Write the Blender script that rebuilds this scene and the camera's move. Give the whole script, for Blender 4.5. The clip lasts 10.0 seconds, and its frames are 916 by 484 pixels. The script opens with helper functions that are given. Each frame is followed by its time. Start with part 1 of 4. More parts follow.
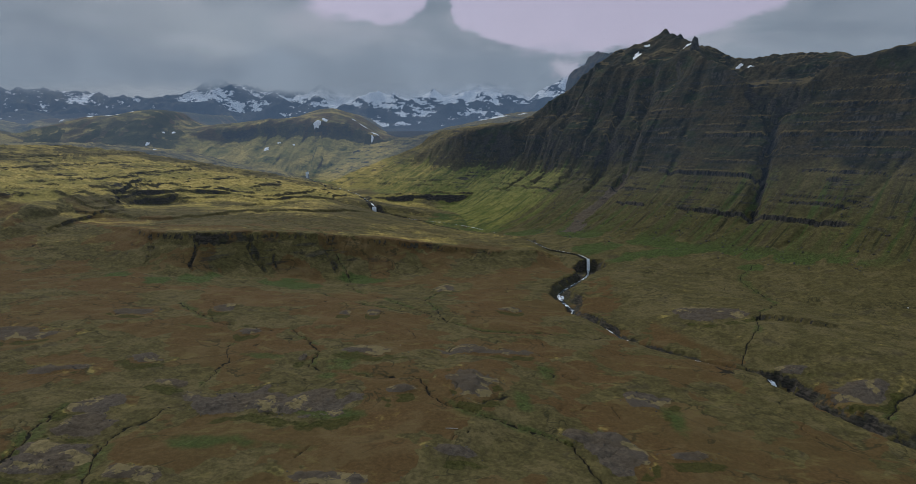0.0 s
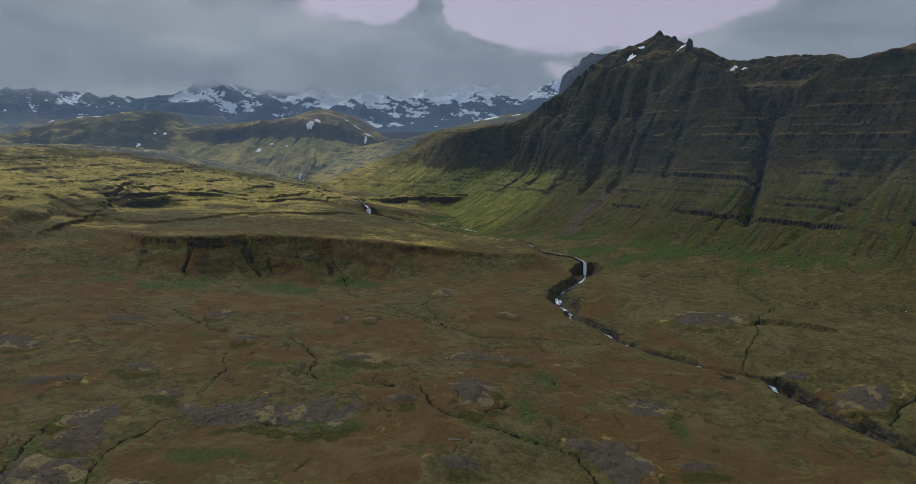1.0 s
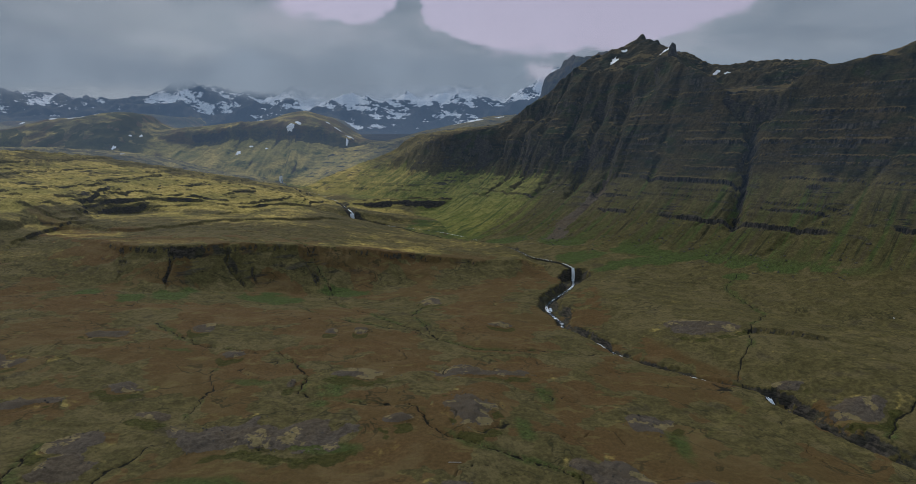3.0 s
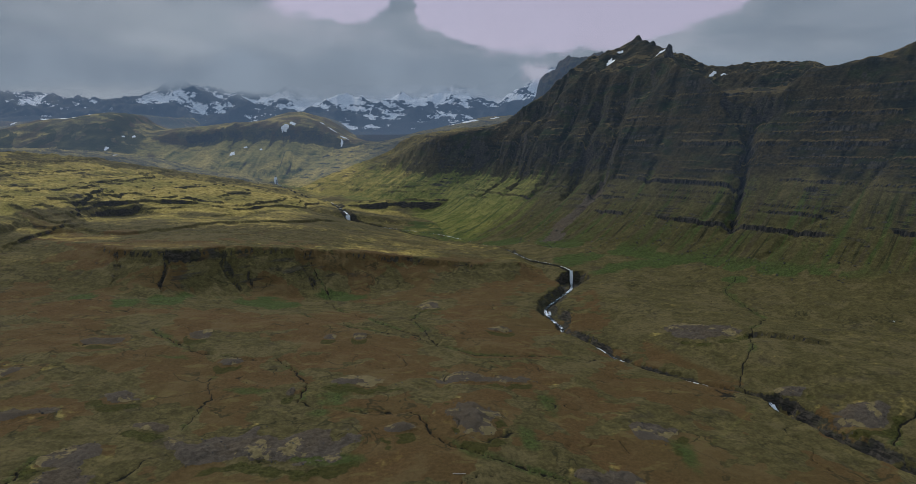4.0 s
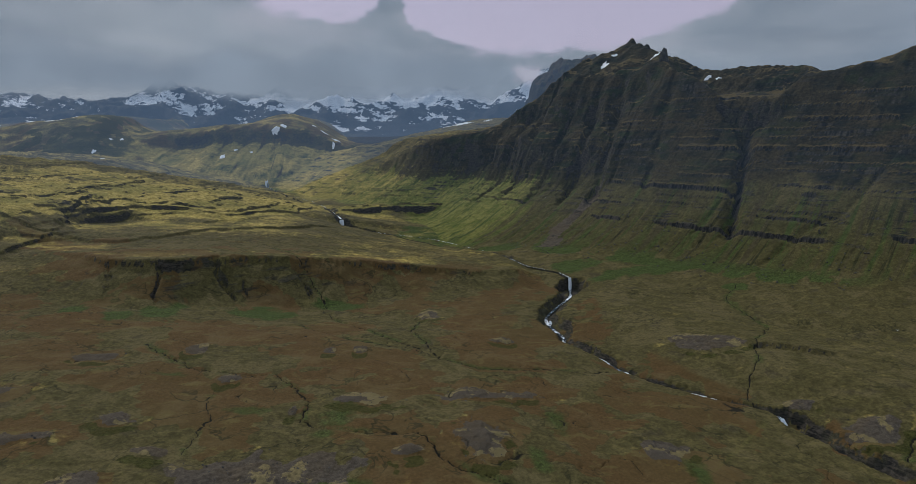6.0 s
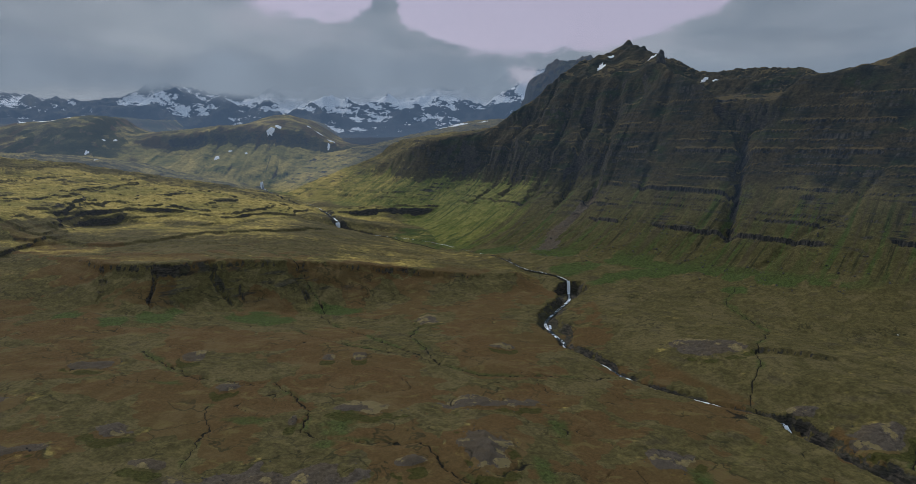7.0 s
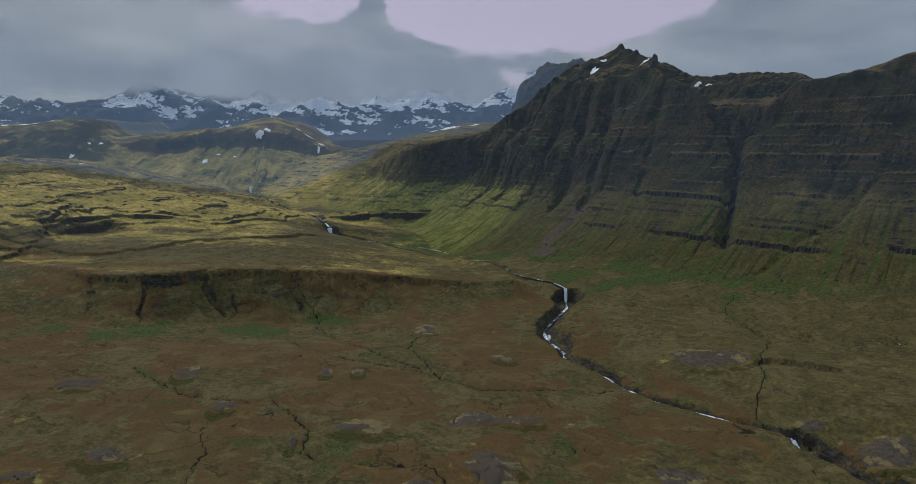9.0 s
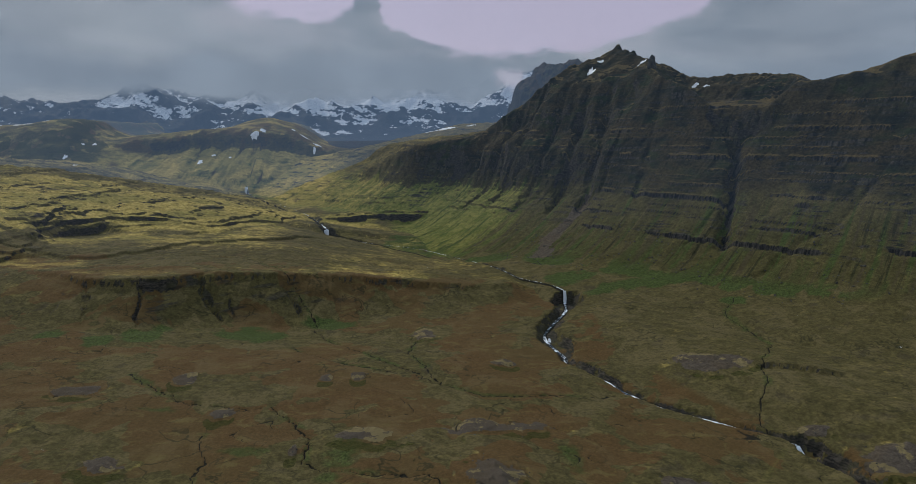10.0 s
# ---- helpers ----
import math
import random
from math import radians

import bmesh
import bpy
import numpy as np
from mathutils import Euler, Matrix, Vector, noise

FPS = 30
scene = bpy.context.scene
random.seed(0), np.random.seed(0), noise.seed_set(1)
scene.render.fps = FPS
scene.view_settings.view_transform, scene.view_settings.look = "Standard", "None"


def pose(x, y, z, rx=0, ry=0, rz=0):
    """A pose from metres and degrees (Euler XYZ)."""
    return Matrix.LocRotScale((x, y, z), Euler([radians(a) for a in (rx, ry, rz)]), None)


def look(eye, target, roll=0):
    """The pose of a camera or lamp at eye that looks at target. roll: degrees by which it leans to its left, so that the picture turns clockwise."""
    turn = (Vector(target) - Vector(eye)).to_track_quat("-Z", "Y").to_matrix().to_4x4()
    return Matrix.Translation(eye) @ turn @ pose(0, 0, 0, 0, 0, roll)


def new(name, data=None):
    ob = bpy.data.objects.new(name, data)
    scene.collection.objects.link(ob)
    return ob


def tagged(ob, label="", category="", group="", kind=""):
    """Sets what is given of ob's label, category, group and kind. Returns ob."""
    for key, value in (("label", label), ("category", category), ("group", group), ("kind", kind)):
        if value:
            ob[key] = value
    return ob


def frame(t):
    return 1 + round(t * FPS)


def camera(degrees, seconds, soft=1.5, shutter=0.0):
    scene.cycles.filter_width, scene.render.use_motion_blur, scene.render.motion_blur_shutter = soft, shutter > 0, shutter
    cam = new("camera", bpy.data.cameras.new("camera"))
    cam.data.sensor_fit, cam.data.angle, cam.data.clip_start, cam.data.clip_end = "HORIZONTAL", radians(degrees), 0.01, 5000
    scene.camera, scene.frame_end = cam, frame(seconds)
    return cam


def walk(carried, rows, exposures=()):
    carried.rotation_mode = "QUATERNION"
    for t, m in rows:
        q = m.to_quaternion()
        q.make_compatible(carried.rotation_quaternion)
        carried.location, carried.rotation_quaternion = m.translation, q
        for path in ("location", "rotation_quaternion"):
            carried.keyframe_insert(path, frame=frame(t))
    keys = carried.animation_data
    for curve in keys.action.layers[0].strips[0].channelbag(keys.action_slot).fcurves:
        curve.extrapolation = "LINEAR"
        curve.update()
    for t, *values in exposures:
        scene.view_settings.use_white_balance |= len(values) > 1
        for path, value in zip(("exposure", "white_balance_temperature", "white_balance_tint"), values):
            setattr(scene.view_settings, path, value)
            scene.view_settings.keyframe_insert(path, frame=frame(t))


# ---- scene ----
cam = camera(73.0, 10.0, soft=0.55)
# seconds, eye x y z, yaw, pitch, roll
PATH = [
    (0, 0.00, 0.00, 200.00, -0.000, -9.200, 0.000),
    (0.5, -3.18, 3.27, 202.04, -0.274, -9.204, -0.013),
    (1, -6.34, 6.55, 204.21, -0.719, -9.198, -0.011),
    (1.5, -9.35, 9.89, 206.38, -1.337, -9.186, -0.015),
    (2, -12.45, 13.33, 208.54, -1.856, -9.166, -0.017),
    (2.5, -15.47, 16.74, 210.62, -2.268, -9.173, -0.009),
    (4, -24.16, 26.82, 216.78, -3.186, -9.216, -0.007),
    (4.5, -27.13, 30.35, 218.93, -3.442, -9.232, -0.011),
    (5, -30.22, 34.00, 221.18, -3.689, -9.226, -0.011),
    (5.5, -33.30, 37.64, 223.47, -3.925, -9.208, 0.006),
    (7, -41.86, 48.22, 230.10, -4.707, -9.212, -0.002),
    (7.5, -44.63, 51.86, 232.22, -4.971, -9.205, -0.018),
    (8, -47.37, 55.73, 234.32, -5.236, -9.175, -0.014),
    (8.5, -50.00, 59.62, 236.39, -5.514, -9.128, 0.002),
    (9, -52.52, 63.35, 238.26, -5.799, -9.128, -0.008),
    (9.5, -55.04, 66.93, 239.95, -6.047, -9.132, 0.005),
    (10, -57.48, 70.48, 241.57, -6.270, -9.150, 0.005),
]
walk(cam, [(t, pose(x, y, z, 90 + pitch, roll, yaw)) for t, x, y, z, yaw, pitch, roll in PATH])

# ---- sky and sun ----
world = bpy.data.worlds.new("sky")
scene.world = world
world.use_nodes = True
wt = world.node_tree
wt.nodes.clear()


def wnode(kind, **values):
    n = wt.nodes.new(kind)
    for k, v in values.items():
        n.inputs[k.replace("_", " ")].default_value = v
    return n


def wmath(op, a, b=0.0, clamp=False):
    n = wt.nodes.new("ShaderNodeMath")
    n.operation, n.use_clamp = op, clamp
    for k, v in enumerate((a, b)):
        if isinstance(v, (int, float)):
            n.inputs[k].default_value = v
        else:
            wt.links.new(v, n.inputs[k])
    return n.outputs[0]


def wmix(fac, a, b):
    n = wt.nodes.new("ShaderNodeMix")
    n.data_type = "RGBA"
    for k, v in ((0, fac), (6, a), (7, b)):
        if isinstance(v, (int, float, tuple)):
            n.inputs[k].default_value = v
        else:
            wt.links.new(v, n.inputs[k])
    return n.outputs[2]


def wspan(v, a, b):
    n = wt.nodes.new("ShaderNodeMapRange")
    n.interpolation_type = "SMOOTHSTEP"
    wt.links.new(v, n.inputs[0])
    n.inputs[1].default_value, n.inputs[2].default_value = a, b
    return n.outputs[0]


SUN_UP, SUN_TURN = 40.0, -30.0
coord = wnode("ShaderNodeTexCoord")
split = wnode("ShaderNodeSeparateXYZ")
wt.links.new(coord.outputs["Generated"], split.inputs[0])
dx, dy, dz = split.outputs
flat = wnode("ShaderNodeMapping")
flat.inputs["Scale"].default_value = (1.0, 1.0, 2.6)
wt.links.new(coord.outputs["Generated"], flat.inputs[0])
big = wnode("ShaderNodeTexNoise", Scale=2.3, Detail=4.0, Roughness=0.5, Distortion=0.5)
small = wnode("ShaderNodeTexNoise", Scale=9.0, Detail=5.0, Roughness=0.55)
tiny_cloud = wnode("ShaderNodeTexNoise", Scale=26.0, Detail=5.0, Roughness=0.6)
for n in (big, small, tiny_cloud):
    wt.links.new(flat.outputs[0], n.inputs["Vector"])
sky = wnode("ShaderNodeTexSky")
sky.sky_type, sky.sun_disc = "NISHITA", False
sky.sun_elevation, sky.sun_rotation = radians(SUN_UP), radians(SUN_TURN)
# the break in the clouds, over the far side of the mountain
wob = wmath("SUBTRACT", big.outputs[0], 0.5)
wob2 = wmath("SUBTRACT", small.outputs[0], 0.5)
wob3 = wmath("SUBTRACT", tiny_cloud.outputs[0], 0.5)
az = wmath("ADD", wmath("DIVIDE", dx, wmath("MAXIMUM", dy, 0.05)), wmath("MULTIPLY", wob2, 0.05))
el = wmath("ADD", wmath("ADD", dz, wmath("MULTIPLY", wob2, 0.028)), wmath("MULTIPLY", wob, 0.008))
# the lower rim of the break: its height over the horizon, by the bearing
rim_ramp = wnode("ShaderNodeValToRGB")
rim_ramp.color_ramp.interpolation = "LINEAR"
BREAK_RIM = ((-0.30, 0.24), (-0.255, 0.204), (-0.202, 0.189), (-0.157, 0.181), (-0.121, 0.178), (-0.085, 0.179), (-0.066, 0.188), (-0.056, 0.197), (-0.049, 0.211), (-0.045, 0.219), (-0.022, 0.219), (-0.016, 0.204), (-0.006, 0.184), (0.008, 0.170), (0.042, 0.157),
             (0.078, 0.144), (0.115, 0.135), (0.16, 0.130), (0.25, 0.134), (0.33, 0.140), (0.39, 0.157), (0.457, 0.172), (0.51, 0.185), (0.56, 0.23))
stops = rim_ramp.color_ramp.elements
for k, (bearing, rise) in enumerate(BREAK_RIM):
    stop = stops[k] if k < 2 else stops.new(1.0)
    stop.position, stop.color = (bearing + 0.35) / 1.0, (rise / 0.4,) * 3 + (1,)
wt.links.new(wmath("ADD", az, 0.35), rim_ramp.inputs[0])
over = wmath("SUBTRACT", el, wmath("MULTIPLY", rim_ramp.outputs[0], 0.4))
front = wspan(dy, 0.0, 0.3)
gap = wmath("MULTIPLY", wmath("MULTIPLY", wspan(wmath("ADD", over, wmath("MULTIPLY", wob3, 0.035)), -0.006, 0.007), wspan(dz, 0.5, 0.34)), front)
halo = wmath("MULTIPLY", wmath("MULTIPLY", wspan(over, -0.075, 0.0), wspan(wmath("ADD", wob2, wob), -0.2, 0.25)), front)
clear = wmix(0.02, (0.57, 0.47, 0.585, 1), sky.outputs[0])
shade = wmath("ADD", wmath("MULTIPLY", big.outputs[0], 0.75), wmath("MULTIPLY", small.outputs[0], 0.25))
cloud = wmix(wspan(shade, 0.34, 0.66), (0.225, 0.252, 0.278, 1), (0.45, 0.48, 0.505, 1))
streaky = wnode("ShaderNodeMapping")
streaky.inputs["Scale"].default_value = (1.0, 1.0, 6.0)
wt.links.new(coord.outputs["Generated"], streaky.inputs[0])
veil = wnode("ShaderNodeTexNoise", Scale=3.2, Detail=6.0, Roughness=0.55, Distortion=0.3)
wt.links.new(streaky.outputs[0], veil.inputs["Vector"])
cloud = wmix(wmath("MULTIPLY", wspan(veil.outputs[0], 0.45, 0.7), 0.5), cloud, (0.40, 0.43, 0.46, 1))
cloud = wmix(wmath("MULTIPLY", halo, 0.75), cloud, (0.50, 0.49, 0.53, 1))
high = wmix(wspan(dz, 0.25, 0.8), cloud, (0.49, 0.61, 0.78, 1))
tone = wmix(gap, high, clear)
ground_side = wmix(wspan(dz, -0.05, 0.0), (0.05, 0.05, 0.045, 1), tone)
bg = wnode("ShaderNodeBackground", Strength=1.0)
wt.links.new(ground_side, bg.inputs[0])
wout = wnode("ShaderNodeOutputWorld")
wt.links.new(bg.outputs[0], wout.inputs[0])

sun = new("sun", bpy.data.lights.new("sun", "SUN"))
sun.data.energy, sun.data.angle, sun.data.color = 1.75, radians(6), (0.98, 0.94, 0.87)
sun.matrix_world = look((0, 0, 900), (-1000 * math.sin(radians(SUN_TURN)), -1000 * math.cos(radians(SUN_TURN)), 900 - 1000 * math.tan(radians(SUN_UP))))
scene.view_settings.exposure = 0.0


# ---- materials ----
class Nodes:
    """A short hand for node materials."""

    def __init__(self, name):
        self.mat = bpy.data.materials.new(name)
        self.mat.use_nodes = True
        self.tree = self.mat.node_tree
        self.tree.nodes.clear()
        self.out = self.tree.nodes.new("ShaderNodeOutputMaterial")
        self.place = self.tree.nodes.new("ShaderNodeTexCoord").outputs["Object"]

    def put(self, socket, v):
        if isinstance(v, (int, float, tuple)):
            socket.default_value = v
        else:
            self.tree.links.new(v, socket)

    def noise(self, size, detail=4.0, rough=0.55, stretch=(1, 1, 1), warp=0.0):
        m = self.tree.nodes.new("ShaderNodeMapping")
        self.put(m.inputs[0], self.place)
        m.inputs[3].default_value = [k / size for k in stretch]
        n = self.tree.nodes.new("ShaderNodeTexNoise")
        self.put(n.inputs["Vector"], m.outputs[0])
        n.inputs["Scale"].default_value, n.inputs["Detail"].default_value = 1.0, detail
        n.inputs["Roughness"].default_value, n.inputs["Distortion"].default_value = rough, warp
        return n.outputs[0]

    def aligned(self, along_u, along_s, along_z, detail=4.0, rough=0.55, warp=0.0):
        """Noise stretched along the great slope: across its fall line, down it and by height."""
        xyz = self.tree.nodes.new("ShaderNodeSeparateXYZ")
        self.put(xyz.inputs[0], self.place)
        x, y, z = xyz.outputs
        u = self.math("ADD", self.math("MULTIPLY", x, -0.65 / along_u), self.math("MULTIPLY", y, 0.76 / along_u))
        down = self.math("ADD", self.math("MULTIPLY", x, 0.76 / along_s), self.math("MULTIPLY", y, 0.65 / along_s))
        joined = self.tree.nodes.new("ShaderNodeCombineXYZ")
        for k, v in enumerate((u, down, self.math("DIVIDE", z, along_z))):
            self.put(joined.inputs[k], v)
        n = self.tree.nodes.new("ShaderNodeTexNoise")
        self.put(n.inputs["Vector"], joined.outputs[0])
        n.inputs["Scale"].default_value, n.inputs["Detail"].default_value = 1.0, detail
        n.inputs["Roughness"].default_value, n.inputs["Distortion"].default_value = rough, warp
        return n.outputs[0]

    def span(self, v, a, b, c=0.0, d=1.0):
        n = self.tree.nodes.new("ShaderNodeMapRange")
        n.interpolation_type = "SMOOTHSTEP"
        for k, w in enumerate((v, a, b, c, d)):
            self.put(n.inputs[k], w)
        return n.outputs[0]

    def math(self, op, a, b=0.0, clamp=False):
        n = self.tree.nodes.new("ShaderNodeMath")
        n.operation, n.use_clamp = op, clamp
        self.put(n.inputs[0], a)
        self.put(n.inputs[1], b)
        return n.outputs[0]

    def mix(self, f, a, b):
        n = self.tree.nodes.new("ShaderNodeMix")
        n.data_type = "RGBA"
        for k, v in ((0, f), (6, a), (7, b)):
            self.put(n.inputs[k], v)
        return n.outputs[2]

    def tint(self, color, grey):
        """The colour times a grey from 0.6 to 1.4: tufts and stones finer than the patches."""
        n = self.tree.nodes.new("ShaderNodeMix")
        n.data_type, n.blend_type = "RGBA", "MULTIPLY"
        n.inputs[0].default_value = 1.0
        self.put(n.inputs[6], color)
        self.put(n.inputs[7], grey)
        return n.outputs[2]

    def mask(self, name):
        n = self.tree.nodes.new("ShaderNodeAttribute")
        n.attribute_name = name
        return n.outputs["Fac"]

    def bump(self, v, strength, distance):
        n = self.tree.nodes.new("ShaderNodeBump")
        self.put(n.inputs["Height"], v)
        n.inputs["Strength"].default_value, n.inputs["Distance"].default_value = strength, distance
        return n.outputs[0]

    def surface(self, color, rough=0.9, normal=None, metal=0.0, gloss=0.3):
        b = self.tree.nodes.new("ShaderNodeBsdfPrincipled")
        self.put(b.inputs["Base Color"], color)
        self.put(b.inputs["Roughness"], rough)
        b.inputs["Metallic"].default_value = metal
        b.inputs["Specular IOR Level"].default_value = gloss
        if normal is not None:
            self.put(b.inputs["Normal"], normal)
        self.put(self.out.inputs[0], b.outputs[0])
        return self.mat


def col(r, g, b):
    return (r, g, b, 1)


def land_material(name, haze_tint=0.0):
    """Heath, grass, gravel, rock and snow, by the masks of the land."""
    m = Nodes(name)
    patchy, mid, grain, speck, dots = m.noise(38, 6, 0.62, warp=0.6), m.noise(9, 6, 0.66, warp=0.3), m.noise(2.4, 5, 0.7), m.noise(0.9, 3, 0.7), m.noise(5, 5, 0.7)
    weave = m.math("ADD", m.math("MULTIPLY", mid, 0.5), m.math("MULTIPLY", patchy, 0.5))
    broad = m.noise(130, 5, 0.6, warp=0.4)

    def with_noise(mask, n, amount, a, b):
        return m.span(m.math("ADD", mask, m.math("MULTIPLY", m.math("SUBTRACT", n, 0.5), amount)), a, b)

    bog = m.mix(m.span(grain, 0.3, 0.7), col(0.074, 0.045, 0.017), col(0.100, 0.061, 0.024))
    bog = m.mix(m.span(broad, 0.4, 0.65, 0, 0.55), bog, col(0.082, 0.059, 0.022))
    turf = m.mix(m.span(mid, 0.34, 0.66), col(0.060, 0.051, 0.019), col(0.086, 0.070, 0.027))
    turf = m.mix(m.span(m.noise(48, 6, 0.62, warp=0.6), 0.5, 0.58, 0, 0.7), turf, col(0.104, 0.083, 0.036))
    turf = m.mix(m.span(m.noise(30, 6, 0.66, warp=0.4), 0.57, 0.64, 0, 0.6), turf, col(0.052, 0.043, 0.024))
    turf = m.mix(m.span(dots, 0.58, 0.72, 0, 0.35), turf, col(0.034, 0.032, 0.014))
    tufted = with_noise(m.mask("grass"), weave, 0.9, 0.36, 0.62)
    bog = m.mix(m.span(m.noise(55, 6, 0.6, warp=0.8), 0.5, 0.66, 0, 0.55), bog, col(0.118, 0.085, 0.037))
    ground = m.mix(tufted, bog, turf)
    ground = m.mix(m.span(m.noise(27, 6, 0.65, (1, 1.6, 1), 0.5), 0.54, 0.68, 0, 0.55), ground, col(0.135, 0.11, 0.04))
    vein = m.math("ABSOLUTE", m.math("SUBTRACT", m.noise(44, 4, 0.55, warp=0.5), 0.5))
    vein = m.math("MULTIPLY", m.span(vein, 0.016, 0.004), m.span(m.noise(70, 3), 0.45, 0.6, 0, 0.7))
    ground = m.mix(vein, ground, col(0.026, 0.026, 0.012))
    lush = m.mix(m.span(grain, 0.3, 0.7), col(0.034, 0.050, 0.013), col(0.058, 0.074, 0.021))
    ground = m.mix(with_noise(m.mask("lush"), weave, 0.8, 0.28, 0.72), ground, lush)
    # the great slope: cloud shade painted as a dark tone high up, fall-line streaks of scree, rills and grass lower
    # down
    shaded_slope = m.mix(m.span(m.aligned(40, 70, 18, 5, 0.6, 0.4), 0.36, 0.64), col(0.012, 0.015, 0.011), col(0.030, 0.026, 0.013))
    shaded_slope = m.mix(m.span(m.aligned(70, 120, 40, 4), 0.5, 0.66, 0, 0.6), shaded_slope, col(0.024, 0.036, 0.012))
    shaded_slope = m.mix(m.span(m.aligned(130, 190, 55, 5, 0.6, 0.5), 0.47, 0.6, 0, 0.8), shaded_slope, m.mix(m.span(dots, 0.4, 0.6), col(0.032, 0.025, 0.012), col(0.052, 0.039, 0.017)))
    shaded_slope = m.mix(m.span(m.aligned(90, 90, 5, 4, 0.6), 0.55, 0.68, 0, 0.5), shaded_slope, col(0.064, 0.048, 0.021))
    # pale grass on the treads; light on gentle high slopes painted tan
    shaded_slope = m.mix(with_noise(m.mask("tread"), patchy, 1.1, 0.4, 0.62), shaded_slope, col(0.078, 0.057, 0.023))
    ground = m.mix(m.span(m.mask("shaded_slope"), 0.0, 1.0), ground, shaded_slope)
    ground = m.mix(m.math("MULTIPLY", m.mask("talus"), 0.6), ground, m.mix(m.span(weave, 0.4, 0.6), col(0.042, 0.041, 0.015), col(0.066, 0.058, 0.021)))
    thread = m.aligned(8, 170, 170, 4, 0.62, 0.2)
    wide_streak = m.aligned(17, 330, 330, 4, 0.6, 0.3)
    slope_mask = m.mask("talus")
    ground = m.mix(m.math("MULTIPLY", slope_mask, m.span(wide_streak, 0.53, 0.62, 0, 0.8)), ground, col(0.042, 0.062, 0.016))
    ground = m.mix(m.math("MULTIPLY", slope_mask, m.span(wide_streak, 0.45, 0.36, 0, 0.7)), ground, col(0.055, 0.044, 0.024))
    ground = m.mix(m.math("MULTIPLY", slope_mask, m.span(thread, 0.565, 0.65, 0, 0.85)), ground, col(0.026, 0.026, 0.012))
    ground = m.mix(m.math("MULTIPLY", slope_mask, m.span(thread, 0.40, 0.32, 0, 0.32)), ground, col(0.12, 0.098, 0.036))
    # green grass, brightened by sunlight painted in at the valley's head
    sunlit_meadow = m.mix(m.span(weave, 0.4, 0.6), col(0.085, 0.098, 0.020), col(0.165, 0.150, 0.040))
    sunlit_meadow = m.mix(m.span(thread, 0.54, 0.63, 0, 0.85), sunlit_meadow, col(0.040, 0.056, 0.015))
    ground = m.mix(with_noise(m.mask("sunlit_meadow"), wide_streak, 1.4, 0.2, 0.75), ground, sunlit_meadow)
    # dry grass, with sunlight on bench, hill and shoulder painted into its pale tone
    sunlit_dry = m.mix(m.span(mid, 0.34, 0.66), col(0.26, 0.195, 0.046), col(0.44, 0.325, 0.095))
    sunlit_dry = m.mix(m.span(broad, 0.45, 0.6, 0, 0.6), sunlit_dry, col(0.15, 0.135, 0.034))
    sunlit_dry = m.mix(m.span(m.noise(34, 5, 0.6, (0.5, 1.6, 1), 0.4), 0.52, 0.64, 0, 0.7), sunlit_dry, col(0.13, 0.108, 0.035))
    ground = m.mix(with_noise(m.mask("sunlit_dry"), m.math("ADD", m.math("MULTIPLY", patchy, 0.6), m.math("MULTIPLY", dots, 0.4)), 0.9, 0.16, 0.7), ground, sunlit_dry)
    ground = m.mix(m.span(m.math("ADD", m.mask("skirt"), m.math("MULTIPLY", m.math("SUBTRACT", weave, 0.5), 0.8)), 0.4, 0.62, 0, 0.85), ground, m.mix(m.span(grain, 0.35, 0.65), col(0.030, 0.031, 0.008), col(0.048, 0.048, 0.012)))
    gravel = m.mix(m.span(speck, 0.3, 0.75), col(0.062, 0.050, 0.037), col(0.086, 0.070, 0.053))
    gravel = m.mix(m.span(patchy, 0.42, 0.62, 0, 0.5), gravel, col(0.07, 0.052, 0.030))
    gravel = m.mix(with_noise(m.mask("lichen"), m.noise(3.5, 6, 0.72), 1.8, 0.46, 0.6), gravel, col(0.15, 0.118, 0.056))
    ground = m.mix(with_noise(m.mask("gravel"), dots, 1.0, 0.46, 0.54), ground, gravel)
    layers = m.noise(4, 5, 0.65, (0.5, 0.5, 2.6))
    rock = m.mix(m.span(layers, 0.38, 0.64), col(0.022, 0.021, 0.019), col(0.062, 0.053, 0.042))
    rock = m.mix(m.span(patchy, 0.42, 0.66, 0.0, 0.7), rock, col(0.05, 0.048, 0.024))
    ground = m.mix(with_noise(m.mask("rock"), mid, 1.0, 0.34, 0.6), ground, rock)
    strata = m.aligned(80, 60, 6.5, 5, 0.62, 0.15)
    strata = m.math("MULTIPLY", m.span(strata, 0.535, 0.585), m.span(m.aligned(26, 60, 30, 3), 0.4, 0.55))
    columns = m.aligned(4.5, 40, 40, 3, 0.6)
    basalt = m.mix(m.span(columns, 0.4, 0.6), col(0.013, 0.014, 0.014), col(0.048, 0.044, 0.037))
    ground = m.mix(with_noise(m.mask("ledge"), dots, 0.7, 0.3, 0.55), ground, basalt)
    ground = m.mix(m.math("MULTIPLY", m.mask("strata"), strata), ground, basalt)
    ground = m.mix(m.span(m.mask("wet"), 0.35, 0.75), ground, col(0.016, 0.015, 0.011))
